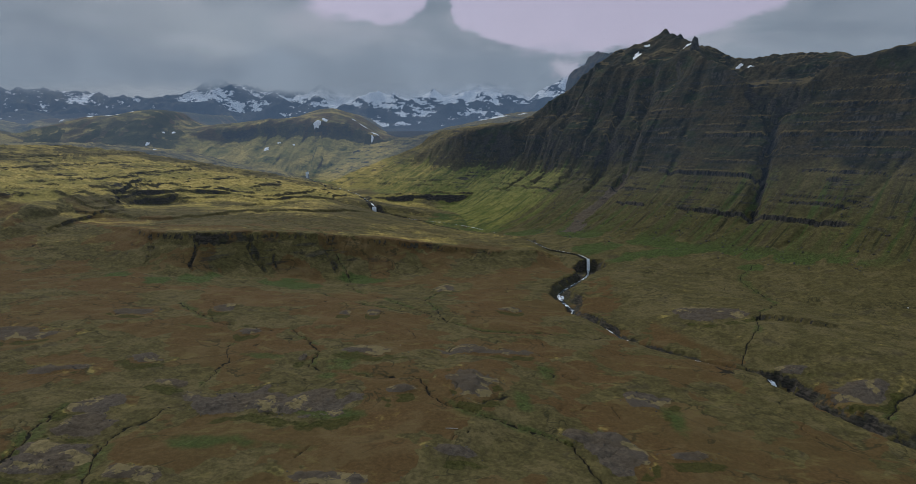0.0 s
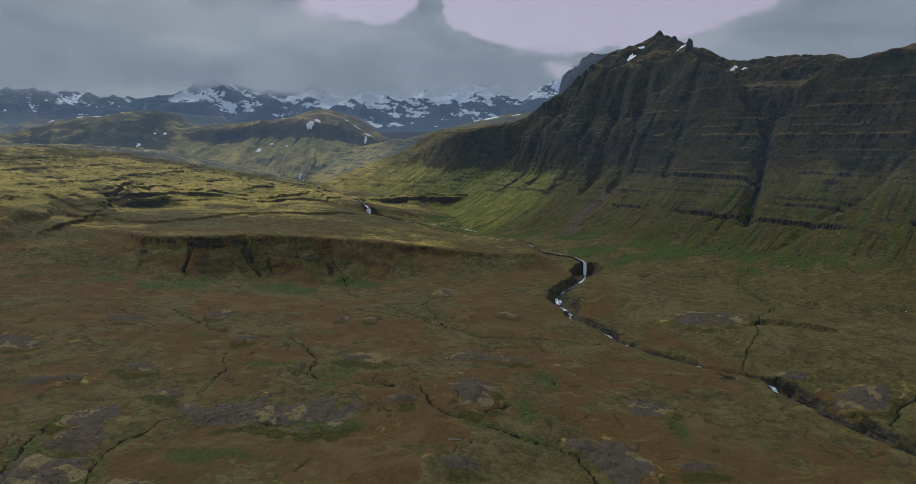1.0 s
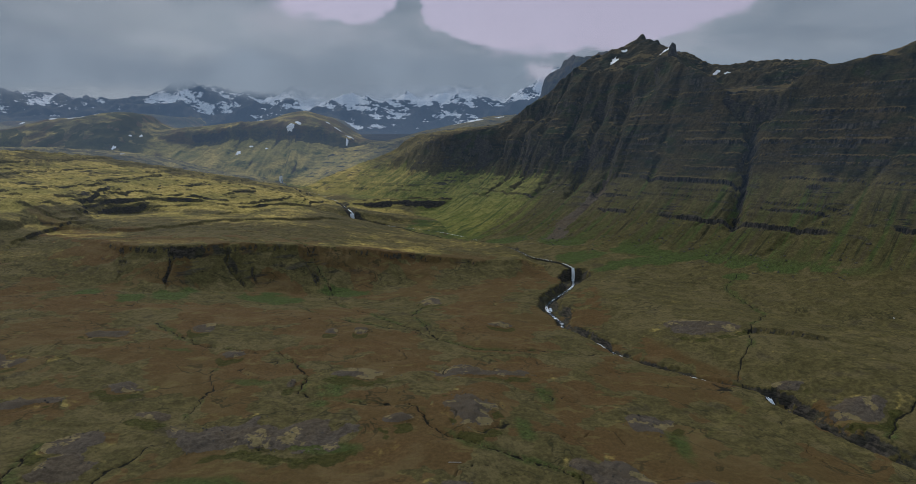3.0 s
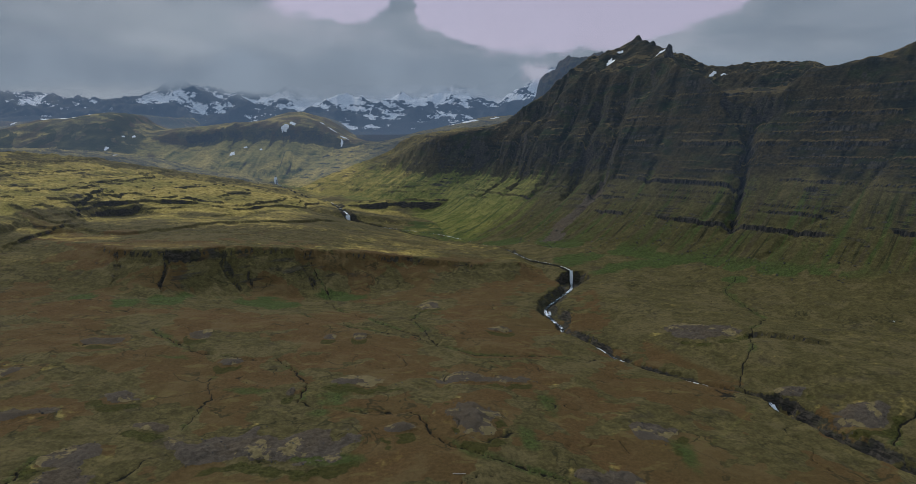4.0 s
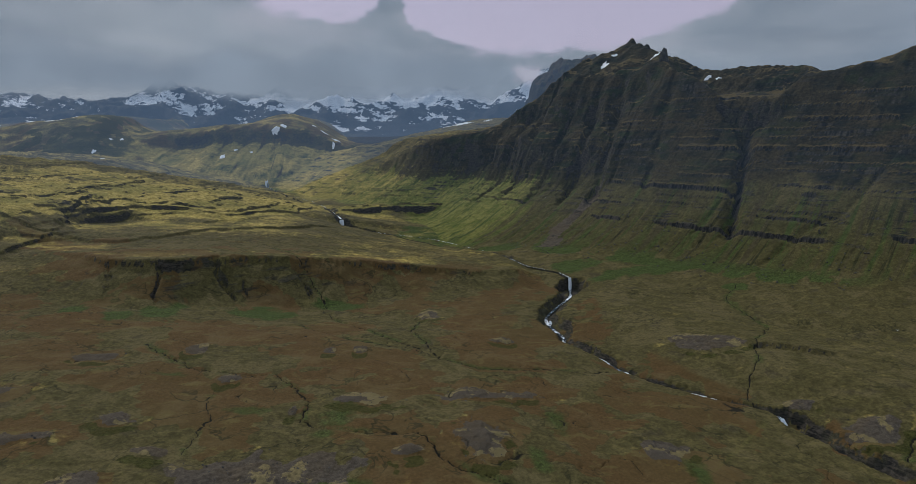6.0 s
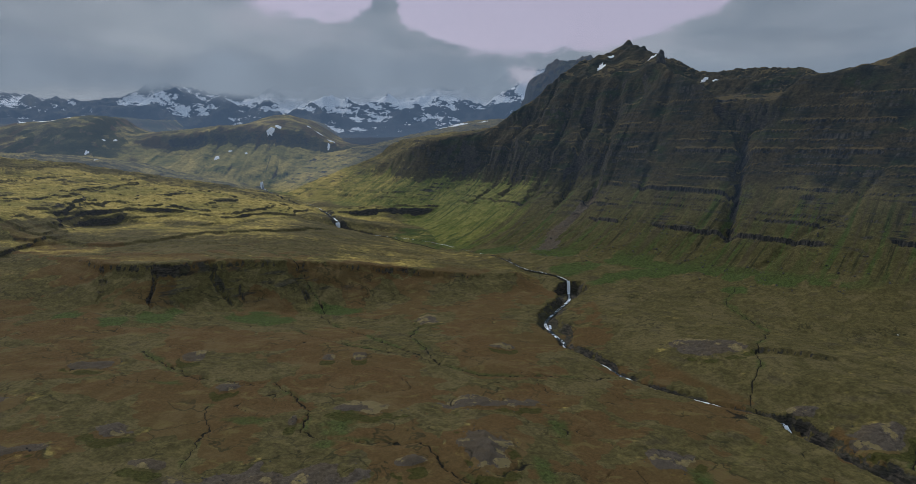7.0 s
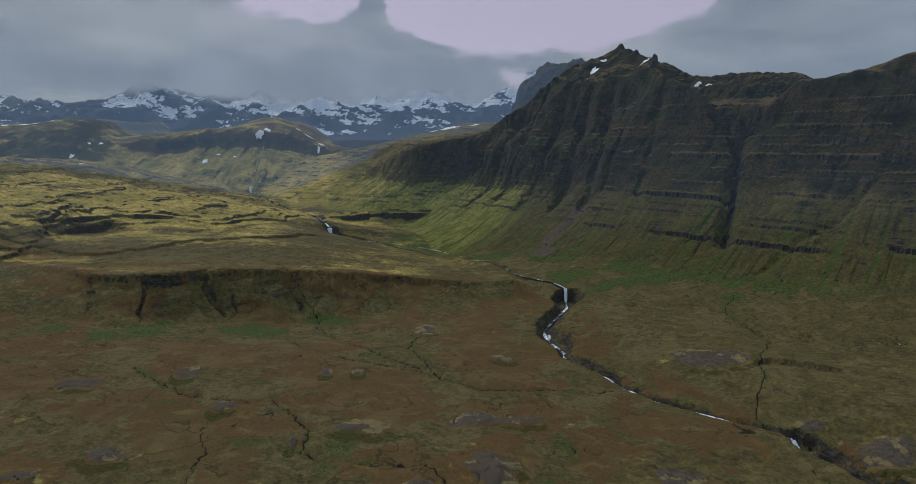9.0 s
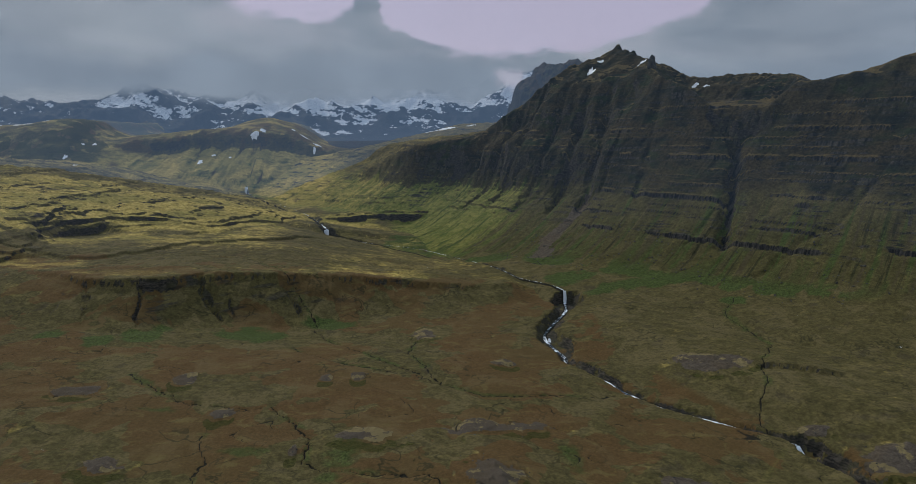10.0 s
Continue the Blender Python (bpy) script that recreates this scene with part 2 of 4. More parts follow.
    tufted = m.math("MAXIMUM", tufted, m.math("MAXIMUM", m.mask("rock"), m.mask("sunlit_dry")))
    ground = m.tint(ground, m.mix(m.span(tufted, 0.0, 1.0, 0.2, 1.0), col(1, 1, 1), m.span(m.math("ADD", m.math("MULTIPLY", dots, 0.5), m.math("MULTIPLY", grain, 0.5)), 0.36, 0.64, 0.7, 1.34)))
    # distance haze, mixed as blue into the land's own colour
    if haze_tint:
        ground = m.mix(haze_tint, ground, m.mix(m.span(mid, 0.35, 0.65), col(0.010, 0.019, 0.036), col(0.026, 0.04, 0.062)))
    snow = m.mix(m.span(grain, 0.3, 0.7), col(0.62, 0.66, 0.72), col(0.8, 0.82, 0.85))
    ground = m.mix(with_noise(m.mask("snow"), m.noise(30, 8, 0.68, (0.9, 0.7, 1.6), 0.5), 2.2, 0.47, 0.54), ground, snow)
    relief = m.math("ADD", m.math("MULTIPLY", mid, 1.0), m.math("ADD", m.math("MULTIPLY", grain, 0.4), m.math("MULTIPLY", speck, 0.12)))
    return m.surface(ground, 0.95, m.bump(relief, 1.0, 1.7), gloss=0.07)


LAND = land_material("heath_and_rock")
FAR_LAND = land_material("hazed_far_rock", 0.8)
CRAG_LAND = land_material("hazed_shoulder_rock", 0.4)
# ---- land ----
LEAN_X, LEAN_Y = np.cos(np.random.RandomState(5).rand(256, 256) * 6.2831853), np.sin(np.random.RandomState(5).rand(256, 256) * 6.2831853)
LEAN = np.stack([LEAN_X, LEAN_Y], -1).astype(np.float32).reshape(-1, 2)


def gradient_noise(x, y, seed):
    """Smooth noise over the plane, about -1 to 1, the same at every build."""
    x, y = np.asarray(x, np.float32), np.asarray(y, np.float32)
    ix, iy = np.floor(x), np.floor(y)
    fx, fy = x - ix, y - iy
    jx, jy = ix.astype(np.int32) + 37 * seed, iy.astype(np.int32) + 91 * seed + 11 * (seed // 7)
    sx, sy = fx * fx * fx * (fx * (fx * 6 - 15) + 10), fy * fy * fy * (fy * (fy * 6 - 15) + 10)

    def corner(dx, dy):
        g = LEAN[((jx + dx) & 255) * 256 + ((jy + dy) & 255)]
        return g[..., 0] * (fx - dx) + g[..., 1] * (fy - dy)

    low = corner(0, 0)
    low += (corner(1, 0) - low) * sx
    high = corner(0, 1)
    high += (corner(1, 1) - high) * sx
    return (low + (high - low) * sy) * np.float32(1.4)


def fbm(x, y, size, octaves, seed, gain=0.5):
    total, amp, f = 0.0, 1.0, 1.0 / size
    for k in range(octaves):
        total = total + amp * gradient_noise(x * f + 17.3 * k, y * f - 9.1 * k, seed + k)
        amp, f = amp * gain, f * 2.03
    return total


def ridged(x, y, size, octaves, seed, gain=0.5):
    total, amp, f = 0.0, 1.0, 1.0 / size
    for k in range(octaves):
        total = total + amp * (1 - 2 * np.abs(gradient_noise(x * f + 5.7 * k, y * f + 3.3 * k, seed + k)))
        amp, f = amp * gain, f * 2.03
    return total


def ease(v, a, b):
    t = np.clip((v - a) / (b - a), 0, 1)
    return t * t * (3 - 2 * t)


def bump(v, middle, width):
    return np.exp(-((v - middle) / width) ** 2)


def along(v, *pairs):
    """A smooth line through (place, value) pairs."""
    xs = np.array(pairs[0::2], float)
    ys = np.array(pairs[1::2], float)
    k = np.clip(np.searchsorted(xs, v) - 1, 0, len(xs) - 2)
    t = np.clip((v - xs[k]) / (xs[k + 1] - xs[k]), 0, 1)
    g = np.diff(ys) / np.diff(xs)
    d = np.concatenate(([g[0]], np.where(g[:-1] * g[1:] > 0, 2 * g[:-1] * g[1:] / (g[:-1] + g[1:] + 1e-12), 0), [g[-1]]))
    h = xs[k + 1] - xs[k]
    return ((2 * t**3 - 3 * t**2 + 1) * ys[k] + (t**3 - 2 * t**2 + t) * h * d[k]
            + (3 * t**2 - 2 * t**3) * ys[k + 1] + (t**3 - t**2) * h * d[k + 1])


def smooth_min(a, b, r):
    h = np.clip(0.5 + 0.5 * (b - a) / r, 0, 1)
    return b * (1 - h) + a * h - r * h * (1 - h)


def to_line(x, y, line):
    """The distance from a polyline, and the share of the way along it at the nearest place."""
    pts = np.array(line, float)
    best, share = np.full(np.shape(x), 1e9), np.zeros(np.shape(x))
    n = len(pts) - 1
    for k in range(n):
        ax, ay = pts[k, 0], pts[k, 1]
        bx, by = pts[k + 1, 0] - ax, pts[k + 1, 1] - ay
        t = np.clip(((x - ax) * bx + (y - ay) * by) / (bx * bx + by * by), 0, 1)
        d = np.hypot(x - ax - t * bx, y - ay - t * by)
        near = d < best
        best, share = np.where(near, d, best), np.where(near, (k + t) / n, share)
    return best, share


# the river from the upper falls to the gorge, in plan, and its bed by the distance up the valley
RIVER = [(-531, 2190), (-430, 1980), (-300, 1760), (-206, 1512), (-196, 1480), (-120, 1440), (0, 1360), (80, 1260), (128, 1189), (146, 1146), (160, 1094), (200, 1040),
         (212, 1004), (212, 988), (202, 950), (175, 900), (140, 832), (138, 790), (143, 750), (140, 726), (154, 700), (168, 668), (178, 636), (198, 602), (236, 566),
         (266, 532), (279, 521), (283, 482), (292, 447), (306, 420), (322, 396), (360, 330), (420, 240)]


def river_bed(y):
    return along(y, 100, -40, 240, -36, 420, -24, 500, -19, 514, -17, 524, -10, 610, -9.5, 745, -9, 790, -8.5, 830, -8, 960, -9.8, 994, -9.4, 1000, 10, 1160, 12, 1420, 21, 1490, 27, 1502, 44, 1800, 60, 2165, 74, 2180, 96, 2400, 130)


# small streams, in plan
STREAM = [(-301, 653), (-261, 609), (-229, 587), (-197, 577), (-161, 580), (-136, 546), (-122, 520), (-122, 488), (-106, 476), (-67, 468), (-29, 453), (-23, 429), (-10, 412), (6, 399), (34, 391), (63, 379), (74, 364), (80, 347), (90, 300), (110, 240)]
WEST_STREAM = [(-262, 390), (-261, 365), (-255, 340), (-253, 315), (-240, 270)]
WEST_RILL = [(-196, 392), (-206, 367), (-212, 348), (-204, 320), (-198, 290)]
BROOK = [(429, 880), (387, 834), (389, 778), (382, 719), (330, 655), (303, 603), (280, 576), (268, 560), (262, 536)]
SCARP_STREAM = [(-283, 1048), (-227, 996), (-188, 936), (-166, 905), (-151, 850), (-105, 760), (-60, 700), (-20, 650)]
BOG_STREAM = [(-30, 796), (-40, 740), (-12, 641), (28, 612), (69, 608), (130, 614), (170, 625)]
BOG_RILL = [(-170, 760), (-135, 719), (-96, 685), (-55, 673), (-12, 645)]
SIDE_RILL = [(-201, 530), (-198, 511), (-190, 475), (-190, 435)]
EAST_RILL = [(420, 520), (390, 490), (369, 473), (351, 465), (325, 440)]
STREAMS = ((STREAM, 0.85, 1.8), (WEST_STREAM, 0.8, 1.5), (WEST_RILL, 0.6, 1.1), (BROOK, 0.7, 1.1), (SCARP_STREAM, 0.8, 1.6), (BOG_STREAM, 0.9, 1.3), (BOG_RILL, 0.8, 1.0), (SIDE_RILL, 0.6, 0.8), (EAST_RILL, 0.9, 1.3))
# gashes in the scarp: x at the rim, x at the foot, half width, depth
GASHES = ((-374, -352, 4, 10), (-318, -262, 7, 15), (-292, -250, 4, 9), (-215, -166, 8, 13), (-178, -160, 3, 4), (-446, -406, 4, 7), (-122, -96, 3, 3), (-470, -448, 4, 3))
# gravel flats and mounds: x, y, half width, half depth
GRAVEL = ((-74, 525, 28, 14), (9, 450, 18, 34), (-128, 412, 62, 24), (-239, 397, 20, 15), (-379, 524, 31, 25), (-232, 323, 26, 22), (24, 539, 43, 16), (143, 446, 23, 23), (101, 363, 18, 26), (77, 382, 11, 10),
          (-131, 506, 5, 12), (-209, 434, 14, 9), (-122, 647, 7, 11), (-248, 640, 9, 16), (-195, 564, 10, 11), (-231, 362, 18, 16), (-176, 313, 18, 10), (-72, 318, 31, 10))
MORE_GRAVEL = ((-4, 352, 18, 7), (280, 668, 38, 30), (300, 534, 16, 9), (328, 482, 24, 22), (-40, 432, 13, 7), (-256, 487, 17, 13), (-19, 822, 17, 24), (-91, 650, 6, 11), (-309, 451, 29, 14), (145, 362, 15, 10), (-330, 610, 20, 12), (60, 700, 18, 12))
# wet green ground
LUSH = ((-146, 352, 44, 12), (-88, 396, 43, 8), (-338, 776, 26, 34), (-232, 822, 42, 34), (-373, 755, 17, 26), (-142, 885, 34, 18), (60, 1380, 70, 60), (75, 490, 16, 30), (155, 411, 13, 36), (360, 985, 150, 26), (420, 872, 18, 14),
        (-92, 502, 26, 20), (48, 423, 12, 26), (318, 412, 20, 9), (-103, 466, 14, 8), (-10, 1440, 70, 70), (130, 1268, 60, 30), (-165, 501, 22, 9), (-253, 571, 26, 9), (240, 1060, 60, 30), (-430, 770, 14, 20))


# a dark tongue of scree down the great slope
SCREE_STREAK = [(385, 1402), (327, 1337), (276, 1288), (215, 1200)]


def scarp_line(x):
    return along(x, -900, 1010, -700, 960, -500, 930, -440, 886, -378, 880, -300, 922, -185, 966, -46, 1000, 64, 1000, 160, 1030)


# flat brown bogs
BOGS = ((-57, 348, 34, 33), (145, 395, 55, 48), (-170, 488, 24, 50), (-375, 608, 80, 50), (-82, 631, 66, 44), (49, 778, 50, 44), (-120, 577, 42, 22), (173, 367, 45, 29), (70, 625, 45, 20), (-225, 505, 30, 15), (-291, 558, 40, 24),
        (106, 499, 36, 24), (233, 763, 49, 26), (332, 556, 28, 13), (-9, 386, 22, 14), (-316, 428, 26, 18), (-420, 1150, 160, 50), (-240, 1240, 120, 60), (-30, 1150, 110, 60))


def patches(x, y, spots, seed):
    """How far inside the nearest of some ragged oval patches a place lies (0 at the rim, 1 in the middle)."""
    ragged = 0.5 * fbm(x, y, 26, 4, seed) + 0.35 * fbm(x, y, 60, 2, seed + 9)
    best = np.full(np.shape(x), -1.0)
    for cx, cy, rx, ry in spots:
        near = (np.abs(x - cx) < 1.7 * rx) & (np.abs(y - cy) < 1.7 * ry)
        d = 1 - np.hypot((x[near] - cx) / rx, (y[near] - cy) / ry) + ragged[near]
        best[near] = np.maximum(best[near], d)
    return best


def bands(z, rungs, u, s, seed, amount=0.3):
    """Level beds of hard rock: a bench, a riser and a bench at each rung (height, thickness), broken along the slope."""
    out, ledge, tread = z.copy(), np.zeros(z.shape), np.zeros(z.shape)
    for k, (level, thick) in enumerate(rungs):
        t = (z - level - 2.5 * gradient_noise(u / 300, s / 900 + k, seed) - 0.9 * gradient_noise(u / 22, s / 200 + k, seed + 50)) / thick + 0.16 * gradient_noise(u / 5.5, s / 60 + k, seed + 70)
        shift = np.where(t < -1.2, 0, np.where(t < 0, -(t + 1.2) / 1.2, np.where(t < 0.3, -1 + t / 0.15, np.where(t < 1.5, 1 - (t - 0.3) / 1.2, 0))))
        strong = ease(gradient_noise(u / 150 + 7.7 * k, s / 600, seed + 3 + k) + 0.3 * gradient_noise(u / 31, s / 90 + k, seed + 30 + k), -0.22, 0.12)
        out = out + amount * thick * shift * strong
        ledge = np.maximum(ledge, np.minimum(1, 2 * amount) * strong * ease(t, -0.3, 0.0) * ease(t, 0.62, 0.3))
        tread = np.maximum(tread, strong * ease(t, 0.45, 0.7) * ease(t, 2.2, 1.2))
    return out, ledge, tread


def valley(x, y):
    z = 12 - 0.055 * np.clip(x, -600, 330)
    z = z - 21 * bump(x, -150, 190) * bump(y, 860, 120) + 9 * bump(x, -5, 70) * bump(y, 440, 70)
    river_x = along(y, 200, 640, 360, 420, 480, 300, 523, 276, 620, 195, 740, 158, 815, 132, 990, 212, 1300, 100)
    right = ease(x - river_x, 5, 120) * ease(y, 1250, 1000)
    z = z + right * along(y, 300, 14, 520, 20, 680, 16, 760, 14, 950, 24)
    return z


def step_line(x):
    return along(x, -1600, 850, -900, 880, -720, 930, -670, 1010, -640, 1180, -600, 1325, -494, 1342, -400, 1345, -330, 1450, -250, 1590, -40, 1640, 200, 1660)


def plateau(x, y):
    """The bench behind the scarp, and the steps above it."""
    front = 22 + 50 * ease(x, 140, -400) + 6 * ease(x, -400, -800)
    ledge = along(x, -620, 1010, -511, 1030, -461, 1052, -415, 1112, -300, 1230, -200, 1340) + 26 * fbm(x, y, 90, 3, 13)
    front = front + 5 * ease(y, ledge - 6, ledge + 4) * ease(x, -150, -260) - 8 * ease(y, 1130, 1290)
    back = 66 + 0.025 * (np.minimum(y, 1950) - 1400) + 0.125 * np.clip(-250 - x, 0, 900) - 0.045 * np.clip(y - 1980, 0, 500) * ease(x, -500, -800) - 26 * ease(y, 1560, 1850) * ease(x, -980, -680)
    bent = x + 22 * fbm(x, y, 110, 4, 17)
    lean = (step_line(bent + 4) - step_line(bent - 4)) / 8
    off = (y + 20 * fbm(x, y, 120, 4, 11) - step_line(bent)) / np.sqrt(1 + lean * lean)
    broken = 0.45 + 0.55 * ease(gradient_noise(x / 60, y / 400, 25) + 0.5 * gradient_noise(x / 17, y / 200, 26), -0.3, 0.2)
    cliff = 0.3 + 0.3 * ease(x, -480, -370)
    up = (0.86 - cliff) * ease(off, -60, 4) + cliff * (broken * ease(off, -2, 4) + (1 - broken) * ease(off, -26, 16)) + 0.14 * ease(off + 8 * fbm(x, y, 60, 3, 29), 18, 23)
    up = up + (ease(off, -110, 50) - up) * ease(x, -622, -668)
    slow = 0.1 * ease(off, -120, -10)
    rough = ease(off, 0, 30) * (4 * (ridged(x, y * 1.7, 75, 4, 19) - 0.5) + 2 * fbm(x, y * 2, 22, 3, 23))
    return front + (back - front) * np.clip(up * 0.9 + slow, 0, 1) + rough


FACE_RUNGS = ((78, 4.2), (90, 4), (103, 3), (112, 2.4), (125, 2.2), (140, 4.6), (150, 2.4), (163, 3.4), (178, 2.2), (190, 2.4), (212, 5.5), (230, 3.2), (248, 3), (266, 4.5), (290, 3), (312, 4))
BENCH_RUNGS = ((70, 4), (84, 4), (97, 5), (112, 3.5), (128, 5), (148, 4), (166, 6), (190, 5), (215, 6), (245, 7))


def face(s, u):
    """The great slope: a foot of scree, banded cliffs above it."""
    q = s - 60 * ease(u, 600, 920) + 22 * ease(u, 380, 250) - 40 * ease(u, 980, 1250) + 75 * ease(u, 1270, 1430)
    p = along(q, 700, -10, 850, 16, 930, 30, 1000, 55, 1080, 95, 1130, 124, 1160, 165, 1195, 226, 1240, 268, 1290, 336, 1340, 385, 1450, 470, 1700, 640, 4000, 900)
    even = along(q, 700, -10, 850, 16, 930, 30, 1000, 55, 1080, 100, 1130, 140, 1160, 170, 1195, 208, 1240, 262, 1290, 328, 1340, 385, 1450, 470, 1700, 640, 4000, 900)
    p = even + (p - even) * ease(u, 690, 860)
    side = 58 + (s - 980) * 0.42
    return p + (side - p) * ease(u, 1380, 1700)


def crest(s, u):
    c = along(u, -600, 420, 0, 410, 240, 404, 330, 377, 383, 361, 430, 354, 480, 378, 540, 392, 600, 399, 640, 396, 687, 393, 740, 409, 800, 424, 856, 440, 888, 452, 905, 478, 920, 482, 943, 488, 962, 506, 973, 518, 985, 508, 1000, 494, 1020, 468, 1040, 458, 1055, 458,
              1100, 396, 1180, 330, 1270, 266, 1430, 240, 1600, 240, 1700, 238, 1850, 214, 2000, 194, 2200, 164, 2400, 130)
    back = along(u, 200, 1400, 400, 1480, 700, 1480, 962, 1530, 1100, 1480, 1270, 3000, 1400, 3000)
    return c - 0.45 * np.maximum(s - back, 0) + 0.18 * np.clip(s - 1350, 0, 400) * ease(u, 1180, 1350)


def uplands(x, y):
    hill_top = along(x, -2200, 190, -1700, 285, -1424, 310, -1270, 330, -1200, 328, -1130, 285, -1060, 262, -956, 270, -865, 281, -765, 288, -661, 294, -531, 296, -459, 290, -400, 270, -330, 236, -280, 222, -100, 212)
    rise = along(y, 2100, 0, 2200, 0.02, 2300, 0.28, 2400, 0.52, 2440, 0.62, 2475, 0.9, 2530, 1.0, 2700, 1.0)
    rise = rise + (ease(y, 2080, 2600) - rise) * ease(x, -920, -1120)
    hill = 95 + (hill_top - 95) * rise * ease(x, -2300, -1700) + 38 * bump(x, -525, 140) * ease(y, 2490, 2650)
    ridge = along(x, -3500, 480, -2400, 500, -2100, 452, -1900, 440, -1700, 440, -1560, 474, -1490, 508, -1394, 546, -1200, 492, -950, 480, -700, 520, -450, 520, -190, 520, 200, 520, 700, 540, 1600, 520)
    base = 140 + 0.115 * (np.clip(y, 2000, 3100) - 2000) + 50 * ease(x, -1150, -1600) * ease(y, 2500, 2800)
    start = along(x, -1700, 3050, -1200, 3180, -900, 3050, -500, 2930, 200, 2950)
    far = base + (ridge - base) * ease(y, start, 3760)
    far = far * ease(y, 2250, 2750) + 60 * (1 - ease(y, 2250, 2750))
    left = 70 + 230 * ease(x, -1150, -2000) * ease(y, 1500, 2500) * ease(y, 3900, 2500)
    far = far + 95 * ease(x, 330, 640) * ease(y, 2950, 3400)
    tower = along(x, 150, 200, 280, 262, 380, 316, 426, 372, 434, 436, 450, 462, 482, 478, 502, 488, 514, 514, 545, 530, 562, 538, 585, 527, 622, 534, 655, 556, 700, 540, 800, 500, 1000, 440) * bump(y, 2500, 330) * ease(x, 40, 180)
    return hill, far, left, tower


def surface(x, y):
    """Heights of the land, which landform each place belongs to, and how near its running water is."""
    x, y = np.asarray(x, float), np.asarray(y, float)
    s, u = 0.76 * x + 0.65 * y, -0.65 * x + 0.76 * y
    n1, n2 = fbm(x, y, 160, 4, 21), fbm(x, y, 160, 4, 31)
    wx, wy = x + 14 * n1, y + 14 * n2
    fine = fbm(x, y, 24, 4, 61)
    tiny = fbm(x, y, 7, 2, 65)
    # valley floor and scarp
    z = valley(x, y) + 1.8 * fbm(x, y, 60, 3, 71) + 0.9 * fine
    mound = np.maximum(patches(x, y, GRAVEL, 301), patches(x, y, MORE_GRAVEL, 301))
    z = z + ease(mound, -0.25, 0.7) * (1.8 + 1.4 * fine + 0.8 * tiny)
    top_line = scarp_line(x)
    width = along(x, -800, 300, -520, 220, -440, 95, -340, 90, -180, 88, -60, 80, 100, 60)
    up = ease(wy, top_line - width, top_line)
    cliff = ease(wy + 9 * fine + 1.2 * tiny, top_line - width * 0.09, top_line - 1)
    table = plateau(x, y) + 1.8 * n2 + 1.1 * fine
    rise = np.clip(0.8 * np.clip((wy - top_line + width) / width, 0, 1) * (0.6 + 0.4 * up) + 0.2 * (up + (cliff - up) * ease(x, -540, -430) * (0.55 + 0.45 * ease(n1, -0.2, 0.3))), 0, 1) * ease(x, 190, 120)
    z = z + (table - z) * rise
    down = np.clip((top_line + 8 - wy) / (width + 8), 0, 1)
    z = z - 1.9 * (ridged(x + 5 * fine, y * 0.14, 24, 3, 651) - 0.5) * ease(down, 0.02, 0.25) * ease(down, 1.0, 0.6) * rise * ease(x, -520, -430)
    for rim, foot, half, deep in GASHES:
        z = z - 0.72 * deep * (0.7 + 0.5 * n1) * bump(x + 6 * fine + 2 * tiny, rim + (foot - rim) * down, half * (0.68 - 0.42 * down)) * ease(down, 0, 0.035) * ease(down, 1.0, 0.6)
    # a ledge that runs down from the step's west end to the scarp
    ledge_x = along(y, 840, -590, 960, -596, 1150, -632, 1330, -675) - x + 9 * fine + 14 * n1
    z = z + 7.5 * (0.35 * ease(ledge_x, -30, 4) + 0.65 * ease(ledge_x, -1.5, 3.5)) * ease(ledge_x, 190, 30) * ease(y, 850, 930) * ease(y, 1350, 1310)
    region = np.zeros(x.shape, int)
    # back country
    hill, far, left, tower = uplands(wx, wy)
    gate = ease(y, 2050, 2220)
    cuts = 4 + (6 * ridged(x + 0.35 * (y - 2190) * (x + 531) / 300, y * 0.25, 95, 4, 85) - 4) * ease(x, -1020, -880)
    for k, h in ((2, hill * gate + 5 * n1 - 1.5 * (cuts - 4) * ease(y, 2540, 2440) * gate), (3, (far + 38 * (ridged(x, y, 260, 5, 81) - 0.9) * ease(y, 2900, 3300)) * gate), (0, left * ease(y, 1400, 1900)), (4, tower + 5 * n1 + 12 * (ridged(x, y, 70, 4, 89) - 0.6) + 5 * fine)):
        h = np.where(y > 1500, h, -999)
        region = np.where(h > z, k, region)
        z = np.maximum(z, h)
    mid = (y > 1040) & (y < 2120) & (s < 1450)
    ledge, tread = np.zeros(x.shape), np.zeros(x.shape)
    z[mid], ledge[mid], tread[mid] = bands(z[mid] + 4 * n1[mid], BENCH_RUNGS, x[mid] * 0.9, y[mid] * 0.5, 501, 0.22)
    # the great mountain: beds of rock, ribs and gullies
    ribs = ridged(u + 12 * fine + 60 * n2, s * 0.55 + 30 * n1, 96, 5, 91)
    butt = ease(u, 690, 860) * ease(u, 1650, 1400)
    p = face(s + 9 * n1 - (4 + 5 * butt) * (ribs - 0.4) * ease(s, 1100, 1210) - (0.8 + 1.7 * butt * ease(s, 1110, 1165) * ease(s, 1260, 1215)) * ridged(u + 7 * fine + 14 * n1, s * 0.22, 38, 4, 95) * ease(s, 930, 1050), u)
    p = p + 26 * (ridged(x, y, 230, 3, 99) - 0.55) * ease(s, 1230, 1330)
